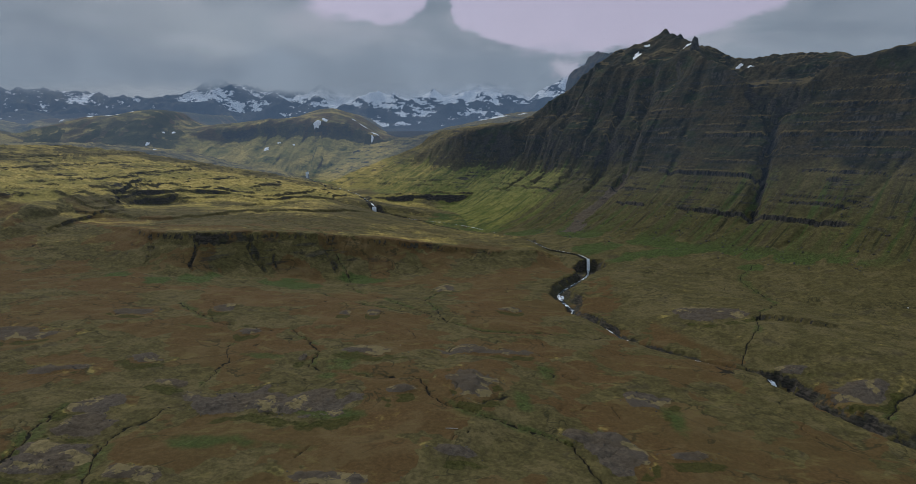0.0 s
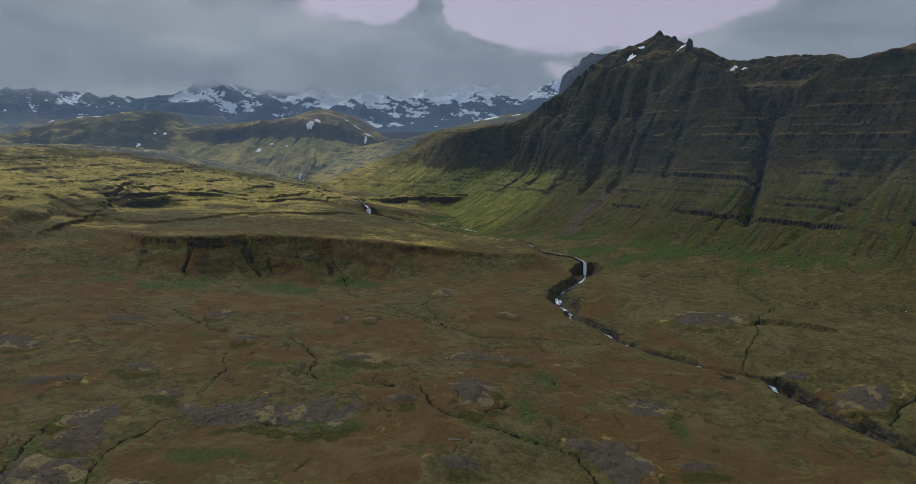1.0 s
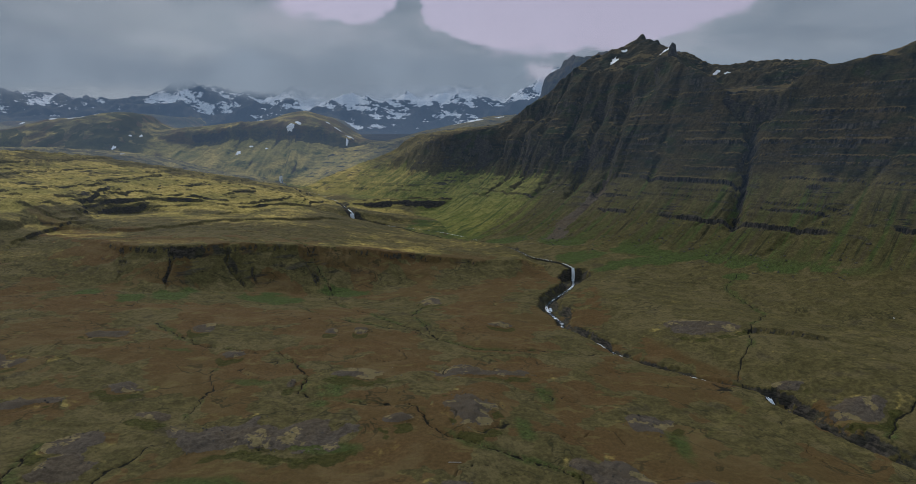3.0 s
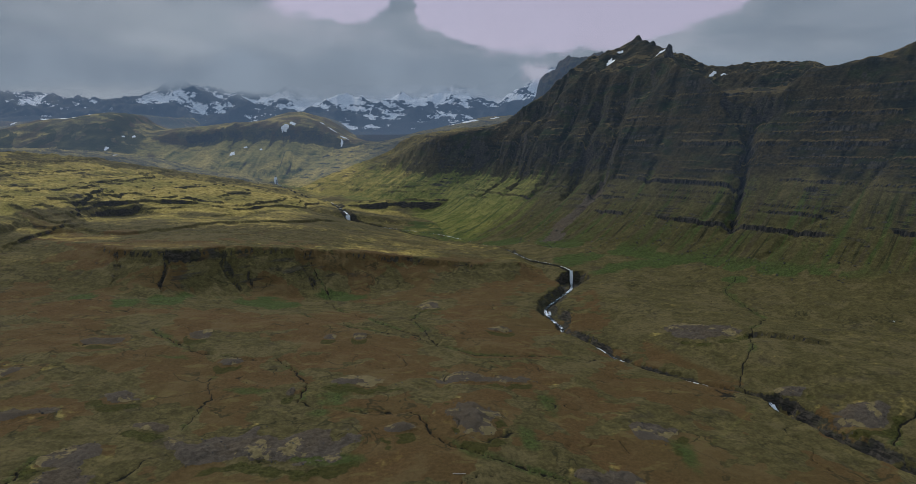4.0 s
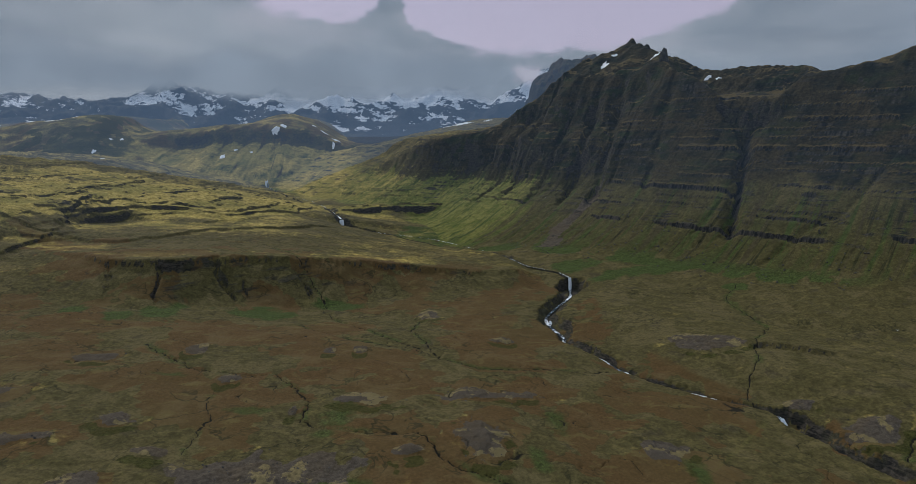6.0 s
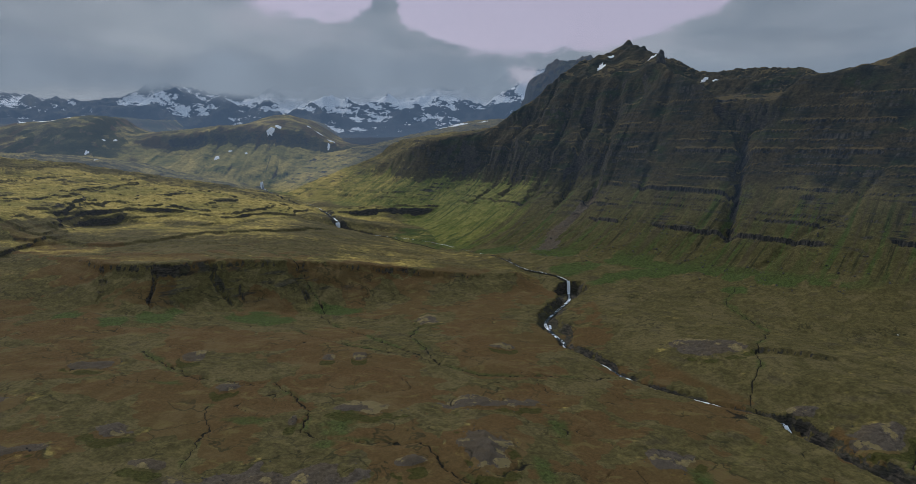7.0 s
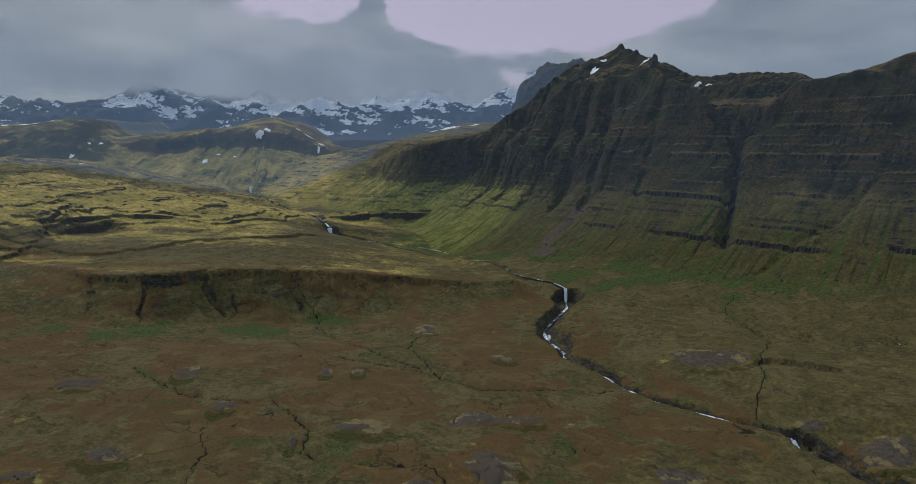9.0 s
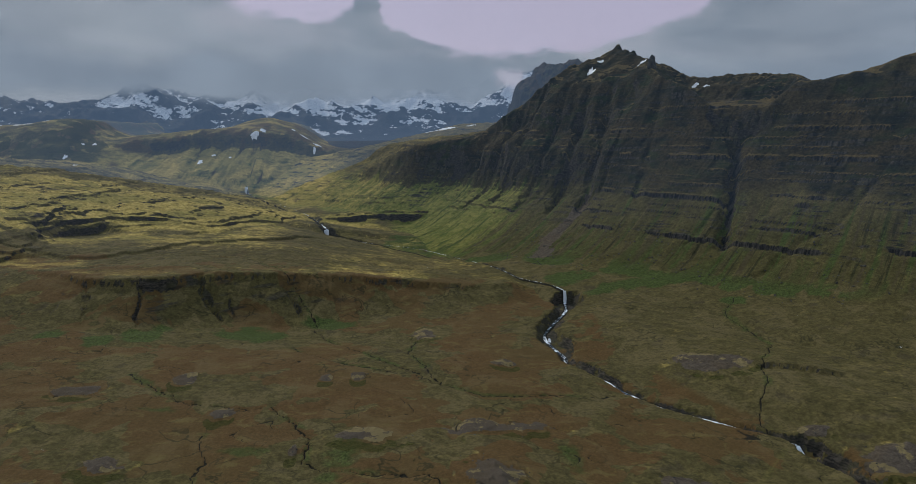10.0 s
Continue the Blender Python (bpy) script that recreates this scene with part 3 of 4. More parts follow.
    top = crest(s, u) + 4 * n2 + 1.4 * fine + 10 * (ridged(x, y, 44, 4, 97) - 0.5) * ease(u, 700, 850) * ease(u, 1180, 1050)
    axis = 466 + 0.27 * (s - 1050)
    m = smooth_min(p, top, 18)
    # a hanging basin with a dark headwall under it, drained by the gully
    basin = along(s + 8 * fine, 1150, 170, 1205, 222, 1245, 246, 1262, 268, 1275, 306, 1300, 315, 1340, 319, 1395, 330, 1430, 358, 1475, 388, 1560, 470, 1800, 800)
    basin = basin + 0.85 * np.maximum(np.abs(u + 8 * n1 - 528 - 0.45 * (s - 1262)) - 16 - 30 * ease(s, 1235, 1275) - 0.33 * np.clip(s - 1262, 0, 200), 0)
    basin = basin + 7 * bump(u, 560, 26) * bump(s, 1345, 14)
    m = np.where(s > 1150, smooth_min(m, basin, 7), m)
    mid = (m > 50) & (m < 330) & (m > z - 30) & (s > 900) & (s < 1500)
    low = (0.46 + 0.3 * ease(m[mid], 160, 140) * ease(u[mid], 760, 640)) * (0.6 + 0.4 * ease(u[mid], 1340, 1120))
    m_ledge, m_tread = np.zeros(x.shape), np.zeros(x.shape)
    m[mid], m_ledge[mid], m_tread[mid] = bands(m[mid], FACE_RUNGS, u[mid], s[mid], 601, low)
    m = m - 19 * bump(u + 6 * fine, axis, 11) * ease(s, 1015, 1060) * ease(s, 1300, 1220)
    m_ledge = np.maximum(m_ledge, 0.75 * bump(u + 6 * fine, axis, 8) * ease(s, 1010, 1040) * ease(s, 1270, 1220) * ease(fine, -0.6, 0.0))
    second = along(s, 980, 380, 1060, 352, 1100, 310, 1180, 275, 1240, 262)
    m = m - 5 * bump(u + 5 * fine, second, 8) * ease(s, 930, 1000) * ease(s, 1280, 1200)
    for k, (at_low, at_high) in enumerate(((640, 700), (760, 830), (850, 905), (955, 985), (1060, 1075), (1150, 1140))):
        line = at_low + (at_high - at_low) * (s - 1000) / 250
        m = m - (7, 17, 19, 12, 9, 11)[k] * bump(u + 8 * fine, line, (9, 13, 12, 9, 9, 9)[k]) * ease(s, 1080, 1180) * ease(s, 1420, 1330)
    # fine gullies down the scree
    rut = np.abs(gradient_noise((u + 7 * fine) / 46, s / 420, 631)) + 0.35 * ease(gradient_noise(u / 90, s / 130, 641), 0.25, -0.1)
    ruts = np.exp(-(rut / 0.05) ** 2) * ease(s, 960, 1010) * ease(s, 1230, 1150)
    m = m - 2.6 * ruts + 1.3 * fine + 0.5 * tiny
    region = np.where(m > z, 1, region)
    ledge, tread = np.where(m > z, m_ledge, ledge), np.where(m > z, m_tread, tread)
    z = np.maximum(z, m)
    # a low wall of columns beside the brook
    wall = along(x, 290, 662, 330, 648, 380, 618, 430, 600, 470, 596) + 9 * n2
    along_wall = ease(x, 306, 330) * ease(x, 425, 360)
    off = y + 7 * fine + 2.5 * tiny - wall
    z = z + 5.5 * ease(off, -3, 2) * ease(y, wall + 130, wall + 30) * along_wall
    ledge = np.maximum(ledge, 0.5 * ease(off, -5, -2) * ease(off, 4, 1) * along_wall * ease(n1 + fine, -0.7, -0.1))
    # the river in its bed
    d, share = to_line(x + 3 * fine, y + 3 * fine, RIVER)
    bed = river_bed(y)
    z = z - 16 * bump(d, 0, 110) * ease(y, 1520, 1700) * ease(y, 2300, 2150) - 13 * bump(d, 0, 100) * ease(y, 1180, 1320) * ease(y, 1500, 1470) - 6 * bump(d, 0, 60) * ease(y, 520, 570) * ease(y, 790, 740)
    rough = d + 1.8 * tiny + 3 * fine
    side = np.where(x > along(y, 200, 450, 240, 420, 330, 360, 420, 306, 482, 283, 521, 279, 566, 236, 602, 198, 668, 168, 726, 140, 790, 138, 832, 140, 900, 175, 988, 212, 1100, 158), 1.0, 0.0)
    east = side * ease(y, 990, 960) * (1 - 0.5 * bump(y, 535, 25))
    before = z.copy()
    canyon = bed + (1 + 0.9 * (1 - side) * ease(y, 560, 500) - 0.35 * east) * np.maximum(rough - 3.0 - 15 * bump(y, 970, 24) - 8 * bump(y, 785, 26) - 8 * bump(y, 498, 24), 0) * along(y, 200, 0.9, 490, 1.5, 520, 2.0, 545, 1.4, 600, 1.3, 720, 1.2, 760, 1.5, 860, 1.1, 985, 2.0, 1004, 0.7, 1400, 0.35, 1485, 1.6, 1510, 0.5, 2150, 0.6, 2185, 1.0) - 0.5
    z = np.where(d < 80, smooth_min(z, canyon, 1.6), z)
    cut = before - z
    wet = np.clip(1 - d / 7, 0, 1)
    # streams cut into the peat
    mx, my = x + 4 * fine + 1.5 * tiny, y + 4 * fbm(x, y, 24, 3, 63) + 1.5 * tiny
    for line, half, deep in STREAMS:
        lx, ly = np.array(line).T
        near = (x > lx.min() - 25) & (x < lx.max() + 25) & (y > ly.min() - 25) & (y < ly.max() + 25)
        sd, way = to_line(mx[near], my[near], line)
        z[near] = z[near] - deep * np.exp(-(sd / half) ** 2) * ease(way, 0, 0.04) - 0.8 * np.exp(-(sd / 9) ** 2)
        wet[near] = np.maximum(wet[near], np.exp(-(sd / (half * 1.1)) ** 2))
    wet = np.maximum(wet, 0.5 * ruts * (region == 1))
    rill = np.abs(fbm(mx, my, 85, 2, 331))
    rills = np.exp(-(rill / 0.010) ** 2) * ease(fbm(x, y, 130, 2, 341), -0.15, 0.15) * ease(y, 1000, 850) * (region == 0)
    z = z - 1.0 * rills
    wet = np.maximum(wet, 0.75 * rills)
    return z, region, mound, wet, cut, ledge, tread


def height(x, y):
    return surface(x, y)[0]

# ---- the ground in its landforms ----
def part(name, bm, material, parent=None, label=""):
    me = bpy.data.meshes.new(name)
    bm.to_mesh(me)
    bm.free()
    me.materials.append(material)
    ob = new(name, me)
    if parent:
        ob.parent = parent
    return tagged(ob, label)


def sheet(name, xyz, quads, material, masks=None, normals=None, parent=None):
    """A mesh from arrays of vertices and quads; the vertices that no quad uses are left out."""
    used, flat = np.unique(quads.ravel(), return_inverse=True)
    me = bpy.data.meshes.new(name)
    me.vertices.add(len(used))
    me.vertices.foreach_set("co", xyz[used].astype(np.float32).ravel())
    me.loops.add(flat.size)
    me.loops.foreach_set("vertex_index", flat.astype(np.int32).ravel())
    me.polygons.add(len(quads))
    me.polygons.foreach_set("loop_start", np.arange(0, flat.size, 4, dtype=np.int32))
    me.polygons.foreach_set("use_smooth", np.full(len(quads), True))
    for key, value in (masks or {}).items():
        a = me.attributes.new(key, "FLOAT", "POINT")
        a.data.foreach_set("value", value[used].astype(np.float32))
    me.update(calc_edges=True)
    me.materials.append(material)
    if normals is not None:
        me.normals_split_custom_set_from_vertices(normals[used].tolist())
    ob = new(name, me)
    if parent:
        ob.parent = parent
    return ob


def spokes():
    """The grid's rings and rays round the place where the flight begins: close where the land is near or steep."""
    fine = np.radians(np.linspace(-47, 47, 1300))
    rest = np.radians(np.linspace(47, 313, 90)[1:-1])
    turn = np.concatenate([fine, rest])
    ring = np.concatenate([np.geomspace(4, 330, 40)[:-1], np.geomspace(330, 1100, 360)[:-1], np.linspace(1100, 1900, 320)[:-1], np.linspace(1900, 2900, 170)[:-1], np.linspace(2900, 4150, 90)[:-1], np.geomspace(4150, 5600, 10)])
    return turn, ring


turn, ring = spokes()
T, R = np.meshgrid(turn, ring)
GX, GY = (R * np.sin(T)).ravel(), (R * np.cos(T) - 60).ravel()
GZ, region, mound, wet, cut, ledge, tread = surface(GX, GY)
nr, nt = T.shape
gz = GZ.reshape(nr, nt)
gx, gy = GX.reshape(nr, nt), GY.reshape(nr, nt)
# slope, from the grid itself
ar, at = np.gradient(gz, axis=0), np.gradient(gz, axis=1)
dr = np.gradient(ring)[:, None]
dt = (R * np.gradient(turn)[None, :])
slope = np.hypot(ar / dr, at / np.maximum(np.abs(dt), 0.05)).ravel()
S, UU = 0.76 * GX + 0.65 * GY, -0.65 * GX + 0.76 * GY
n_big, n_mid, n_fine = fbm(GX, GY, 220, 4, 201), fbm(GX, GY, 60, 4, 211), fbm(GX, GY, 15, 3, 221)
mount = (region == 1)
fall_line = fbm(UU, S * 0.12, 34, 4, 241)
talus = mount * ease(S, 1250, 1130)
high = mount * ease(GZ, 200, 290)
foot = (region < 2) * ease(GX, 150, 230) * ease(S + 14 * n_mid, 985, 955) * ease(S + 14 * n_mid, 905, 935) * ease(GY, 1420, 1250) * ease(GY, 700, 900)
banks = np.zeros(GX.shape)
for line, half, deep in STREAMS:
    lx, ly = np.array(line).T
    close = (GX > lx.min() - 30) & (GX < lx.max() + 30) & (GY > ly.min() - 30) & (GY < ly.max() + 30)
    sd = to_line(GX[close] + 5 * n_fine[close], GY[close], line)[0]
    banks[close] = np.maximum(banks[close], np.exp(-(sd / 8) ** 2))
streaks = fbm(UU + 6 * n_fine, S * 0.07, 26, 5, 245, 0.62)
lush = np.maximum((0.6 + 0.4 * ease(GY, 600, 740)) * ease(patches(GX, GY, LUSH, 311), -0.45, 0.75), talus * ease(S, 925, 985) * ease(streaks + 0.6 * fall_line, -0.1, 0.4) * (0.34 + 0.3 * ease(S, 1180, 1000)))
lush = np.maximum(lush, 0.42 * mount * ease(GZ, 130, 170) * ease(GZ, 290, 230) * ease(streaks + n_mid, -0.3, 0.3))
lush = np.maximum(lush, np.maximum(1.0 * foot * ease(n_mid + 0.5 * streaks, -0.5, 0.0), 0.55 * banks * ease(n_mid, -0.4, 0.2)))
lush = np.maximum(lush, 0.14 * mount * ease(S, 1010, 950) * ease(n_mid, -0.2, 0.3) * ease(GY, 1300, 1000))
lush = np.maximum(lush, 0.55 * ((region == 2) * ease(GY, 2480, 2380) * ease(GX, -1050, -900) + 0.5 * mount * ease(UU, 820, 1100) * ease(GZ, 190, 120)) * ease(n_mid + 0.6 * streaks, -0.6, 0.2))
streak, way = to_line(GX, GY, SCREE_STREAK)
scree = 0.95 * ease(streak + 5 * n_fine + 13 * fall_line, 13 + 17 * way, 3 + 6 * way) * (way < 0.999)
rim = ease(GY - scarp_line(GX), 0, 10) * ease(GY - scarp_line(GX), 90, 25) * ease(GX, 60, -120)
bench = ease(GY - step_line(GX), -90, 20) * ease(GY, 930, 1000) * ease(S, 1040, 900) * ease(GY, 2150, 1500) * ease(GX, -1150, -750)
strip = ease(GY, 1060, 1160) * ease(GX, -160, -330) * (1 - bench)
west = ease(GX, -400, -540) * ease(GY, 740, 860) * (1 - bench) * ease(GY, 1150, 1050)
east = ease(GX - along(GY, 400, 340, 520, 300, 620, 230, 740, 200, 900, 210, 1000, 240), -25, 35) * ease(GY, 380, 480) * (region == 0)
marsh = patches(GX, GY, BOGS, 321) + 0.2 * n_fine
field = fbm(GX + 20 * n_mid, GY + 20 * n_mid, 95, 4, 261) + 0.12 * n_fine
tussock = ease(field, -0.08, 0.06) * ease(marsh, 0.25, -0.05)
edge = np.maximum(bump(field, 0.02, 0.05) * (marsh < 0.1), bump(marsh, -0.02, 0.12)) * ease(n_fine, -0.2, 0.4) * (region == 0)
varied = np.clip(0.8 + 0.8 * fbm(GX * 0.45, GY, 42, 4, 271) + 0.35 * n_big, 0, 1)
masks = {
    "rock": np.clip(0.25 * (region == 0) * ledge - 0.5 * (region == 2) * ease(GX, -1000, -700) + 0.9 * bump(np.hypot((GX + 528) * 0.8, GY - 2188), 0, 24) - 0.3 * bench * ease(slope, 2.0, 1.1) + ease(slope - 0.95 * mount - 0.9 * (region == 2) * ease(GY, 2450, 2420) - 0.1 * (region == 2), 1.05, 1.9) + 0.25 * n_mid * (slope > 0.7) + mount * (0.1 + 0.3 * n_mid) * ease(UU, 740, 900) * ease(UU, 1680, 1450) * ease(GZ, 125, 150) * ease(GZ, 260, 215) + (0.04 + 0.12 * n_mid) * high + 0.3 * talus * ease(streaks, -0.35, -0.8) + ease(cut, 0.8, 3.0) * (0.62 + 0.5 * n_fine) * (1 - 0.35 * bump(wet, 0.0, 0.02) * (n_mid > 0.2)), 0, 1),
    "grass": np.clip(tussock + 0.6 * (region == 0) * ease(GY, 960, 1060) + mount * (1.0 + 0.4 * streaks) + 0.95 * east - 0.35 * high, 0, 1),
    "lush": np.clip(lush * ease(slope, 1.1, 0.7), 0, 1),
    "sunlit_dry": np.clip(np.maximum(np.maximum(bench * (0.2 + 0.9 * varied), 0.5 * strip * varied), 0.3 * rim * varied) * ease(slope, 1.0, 0.4) + 0.2 * edge + 0.2 * bump(mound, -0.14, 0.16) * ease(n_fine, -0.25, 0.3) + 0.13 * east * varied + 0.3 * (region == 0) * ease(GY, 960, 1040) * ease(GX, -260, -120) * varied + 0.12 * talus * ease(fbm(UU, S * 0.06, 17, 4, 281), -0.1, 0.5) + 0.3 * mount * ease(UU, 1250, 1500) * ease(slope, 1.3, 0.7) + (region == 2) * ease(slope, 1.4, 0.8) * (0.05 + 0.17 * ease(GX, -1000, -900) + 0.35 * varied * ease(GX, -1150, -800)) * ease(GY, 2500, 2430) + 0.22 * west * varied, 0, 1),
    "gravel": np.clip(np.maximum(ease(mound, -0.05, 0.3), scree), 0, 1),
    "lichen": np.clip(0.16 + 0.9 * n_mid + 0.9 * n_fine, 0, 0.8) * (scree < 0.05),
    "wet": wet,
    # where the cloud's shade is painted onto the upper mountain
    "shaded_slope": np.clip(mount * ease(GZ + 18 * n_mid - 35 * ease(UU, 640, 430), 95, 155) * ease(UU, 1640, 1350) * (0.95 + 0.25 * n_big), 0, 1),
    "ledge": np.clip(ledge * (mount * (1 - 0.65 * ease(UU, 900, 1050) * ease(GZ, 175, 140)) + (0.6 + 0.4 * (GY < 900)) * (region == 0)), 0, 1),
    "sunlit_meadow": np.clip(np.maximum(np.maximum(mount * ease(UU, 820, 1120) * ease(GZ + 20 * n_mid, 190, 100), (region == 2) * ease(GY + 30 * n_mid, 2460, 2340) * ease(GX, -1060, -900)), (region == 0) * ease(S + 20 * n_mid, 960, 1040) * ease(GY, 1180, 1300) * ease(GY, 2300, 2100)) * (0.55 + 0.5 * varied) * ease(slope, 1.3, 0.8), 0, 1),
    "tread": np.clip(mount * (0.75 * tread + 0.9 * ease(slope, 0.95, 0.6) * ease(GZ, 170, 230) * ease(n_mid, -0.5, 0.3)), 0, 1),
    "skirt": np.clip(0.75 * (region == 2) * ease(GX, -980, -1120) * ease(n_big + 0.6 * n_mid, -0.25, 0.15) + ease(np.maximum(patches(GX, GY + 13, GRAVEL, 301), patches(GX, GY + 13, MORE_GRAVEL, 301)), -0.3, 0.2) * ease(mound, 0.05, -0.3) * ease(n_mid, -0.5, 0.1) * (region == 0), 0, 1),
    "talus": np.clip(mount * ease(S, 930, 985) * ease(GZ + 12 * n_mid, 175, 110) + 0.35 * (region == 2) * ease(GY, 2500, 2400), 0, 1),
    "strata": np.clip(mount * ease(GZ + 10 * n_mid, 60, 84) * ease(GZ, 420, 330) * (0.75 + 0.5 * n_big) * (0.35 + 0.65 * ease(UU, 1000, 860) + 0.65 * ease(UU, 1180, 1330)) + 0.35 * (region == 2) * ease(slope, 0.5, 1.0) + 0.85 * bench * ease(slope, 0.3, 0.6) + 0.7 * (region == 0) * ease(slope, 0.45, 0.8) * ease(GY, 740, 800) * ease(GY, 1080, 1010) * ease(GX, 160, 60), 0, 1),
    "snow": np.where(region == 3, np.clip(0.14 + 0.16 * ease(GX, -950, -700) + 0.38 * ease(GZ, 330, 500) + 0.45 * ease(GX, -1050, -450) * ease(GZ, 370, 450) - 0.4 * ease(GX, 100, 380) + 0.5 * (0.75 - ridged(GX, GY, 260, 5, 81)) * ease(GY, 2800, 3200) + 0.5 * fbm(GX * 0.8 + GZ, GY * 0.35 + GZ, 70, 5, 231), 0, 1) * np.where(GX > -900, ease(GZ, 225, 300), ease(GZ, 250, 330)), 0),
}
xyz = np.column_stack([GX, GY, GZ])
index = np.arange(nr * nt).reshape(nr, nt)
nxt = np.roll(index, -1, axis=1)
quads = np.stack([index[:-1], nxt[:-1], nxt[1:], index[1:]], -1).reshape(-1, 4)
kind_of = region[quads[:, 0]]
# one smooth set of normals for the whole land, so that its pieces meet without a seam
edge_r = np.stack([np.gradient(g, axis=0) for g in (gx, gy, gz)], -1)
edge_t = np.stack([np.gradient(g, axis=1) for g in (gx, gy, gz)], -1)
normals = np.cross(edge_t, edge_r).reshape(-1, 3)
normals *= np.sign(normals[:, 2:3] + 1e-9)
normals /= np.linalg.norm(normals, axis=1, keepdims=True) + 1e-9
first = quads[:, 0]
ground = sheet("ground", xyz, quads[kind_of == 0], LAND, masks, normals)
tagged(ground, "brown and olive heath valley floor with gravel patches and benches", "ground", kind="structure")
mountain = tagged(new("mountain"), "dark banded basalt mountain with green scree slopes and a jagged crest", "mountain")
low = S[first] + 14 * n_mid[first] < 1115 + 45 * ease(UU[first], 600, 920)
top_part = (GZ[first] + 10 * n_mid[first] > 330)
for name, where, label in (("scree_slope", low, "olive and green scree slope with rills"), ("cliff", ~low & ~top_part, "dark banded basalt cliffs with gullies"), ("crest", ~low & top_part, "craggy brown ridge crest")):
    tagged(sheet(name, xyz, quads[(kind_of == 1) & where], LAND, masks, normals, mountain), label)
hill = tagged(new("hill"), "rounded olive hill with a steep headwall at the valley's end", "hill")
steep = (GY[first] + 20 * n_mid[first] < 2500)
for name, where, label in (("headwall", steep, "steep grass and rock headwall"), ("hilltop", ~steep, "flat olive hilltop")):
    tagged(sheet(name, xyz, quads[(kind_of == 2) & where], LAND, masks, normals, hill), label)
far_range = tagged(new("mountain_range"), "distant mountain range with blue haze painted in, streaked with snow under cloud", "mountain range")
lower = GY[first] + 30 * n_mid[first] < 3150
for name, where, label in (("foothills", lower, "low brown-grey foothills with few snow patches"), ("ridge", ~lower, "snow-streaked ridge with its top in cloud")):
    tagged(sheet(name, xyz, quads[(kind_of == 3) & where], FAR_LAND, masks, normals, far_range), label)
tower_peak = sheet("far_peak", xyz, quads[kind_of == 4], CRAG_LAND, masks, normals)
tagged(tower_peak, "craggy peak with blue haze painted in, behind the mountain's shoulder", "mountain")

# ---- running water ----
def water_material(name, foam):
    m = Nodes(name)
    streak = m.noise(2.6, 5, 0.65, (1, 0.5, 1), 0.8)
    reach = m.noise(26, 3, 0.5)
    white = m.span(m.math("ADD", m.math("MULTIPLY", streak, 0.55), m.math("MULTIPLY", reach, 0.5)), 0.62 - foam, 0.72 - foam)
    color = m.mix(white, col(0.035, 0.05, 0.06), col(0.78, 0.82, 0.86))
    return m.surface(color, m.span(white, 0.0, 1.0, 0.12, 0.8), m.bump(streak, 0.5, 0.4), gloss=0.5)


RIVER_WATER, FALL_WATER = water_material("river_water", 0.125), water_material("falling_water", 0.45)


def smooth_line(line, step):
    """Points at even steps along a rounded polyline."""
    pts = [Vector((*p, 0)) for p in line]
    pts = [pts[0] * 2 - pts[1]] + pts + [pts[-1] * 2 - pts[-2]]
    out = []
    for a, b, c, d in zip(pts, pts[1:], pts[2:], pts[3:]):
        n = max(2, int((c - b).length / step))
        for k in range(n):
            t = k / n
            out.append(0.5 * (2 * b + (c - a) * t + (2 * a - 5 * b + 4 * c - d) * t * t + (3 * b - a - 3 * c + d) * t**3))
    return out


def river_ribbon(name, line, half):
    bm = bmesh.new()
    last = None
    pts = smooth_line(line, 3.0)
    for k, p in enumerate(pts):
        way = (pts[min(k + 1, len(pts) - 1)] - pts[max(k - 1, 0)]).normalized()
        side = Vector((way.y, -way.x, 0))
        wide = half * float(along(np.array([p.y]), 200, 0.9, 960, 0.95, 1010, 0.5, 1440, 0.35, 1480, 0.9, 1505, 0.9, 1560, 0.25, 2120, 0.2, 2190, 0.9)[0]) * (1 + 0.35 * noise.noise(p * 0.05)) + 0.25 * noise.noise(p * 0.4)
        z = float(river_bed(np.array([p.y]))[0]) + 0.35
        row = [bm.verts.new(p + side * wide * f + Vector((0, 0, z + 0.15 * noise.noise(p * 0.3 + Vector((f, 0, 0)))))) for f in (-1.25, -0.5, 0.5, 1.25)]
        if last:
            for i in range(3):
                bm.faces.new((last[i], last[i + 1], row[i + 1], row[i]))
        last = row
    for f in bm.faces:
        f.smooth = True
    return part(name, bm, RIVER_WATER)


river = river_ribbon("river", RIVER, 1.7)
tagged(river, "narrow white-flecked river winding down the valley", "river", kind="structure")


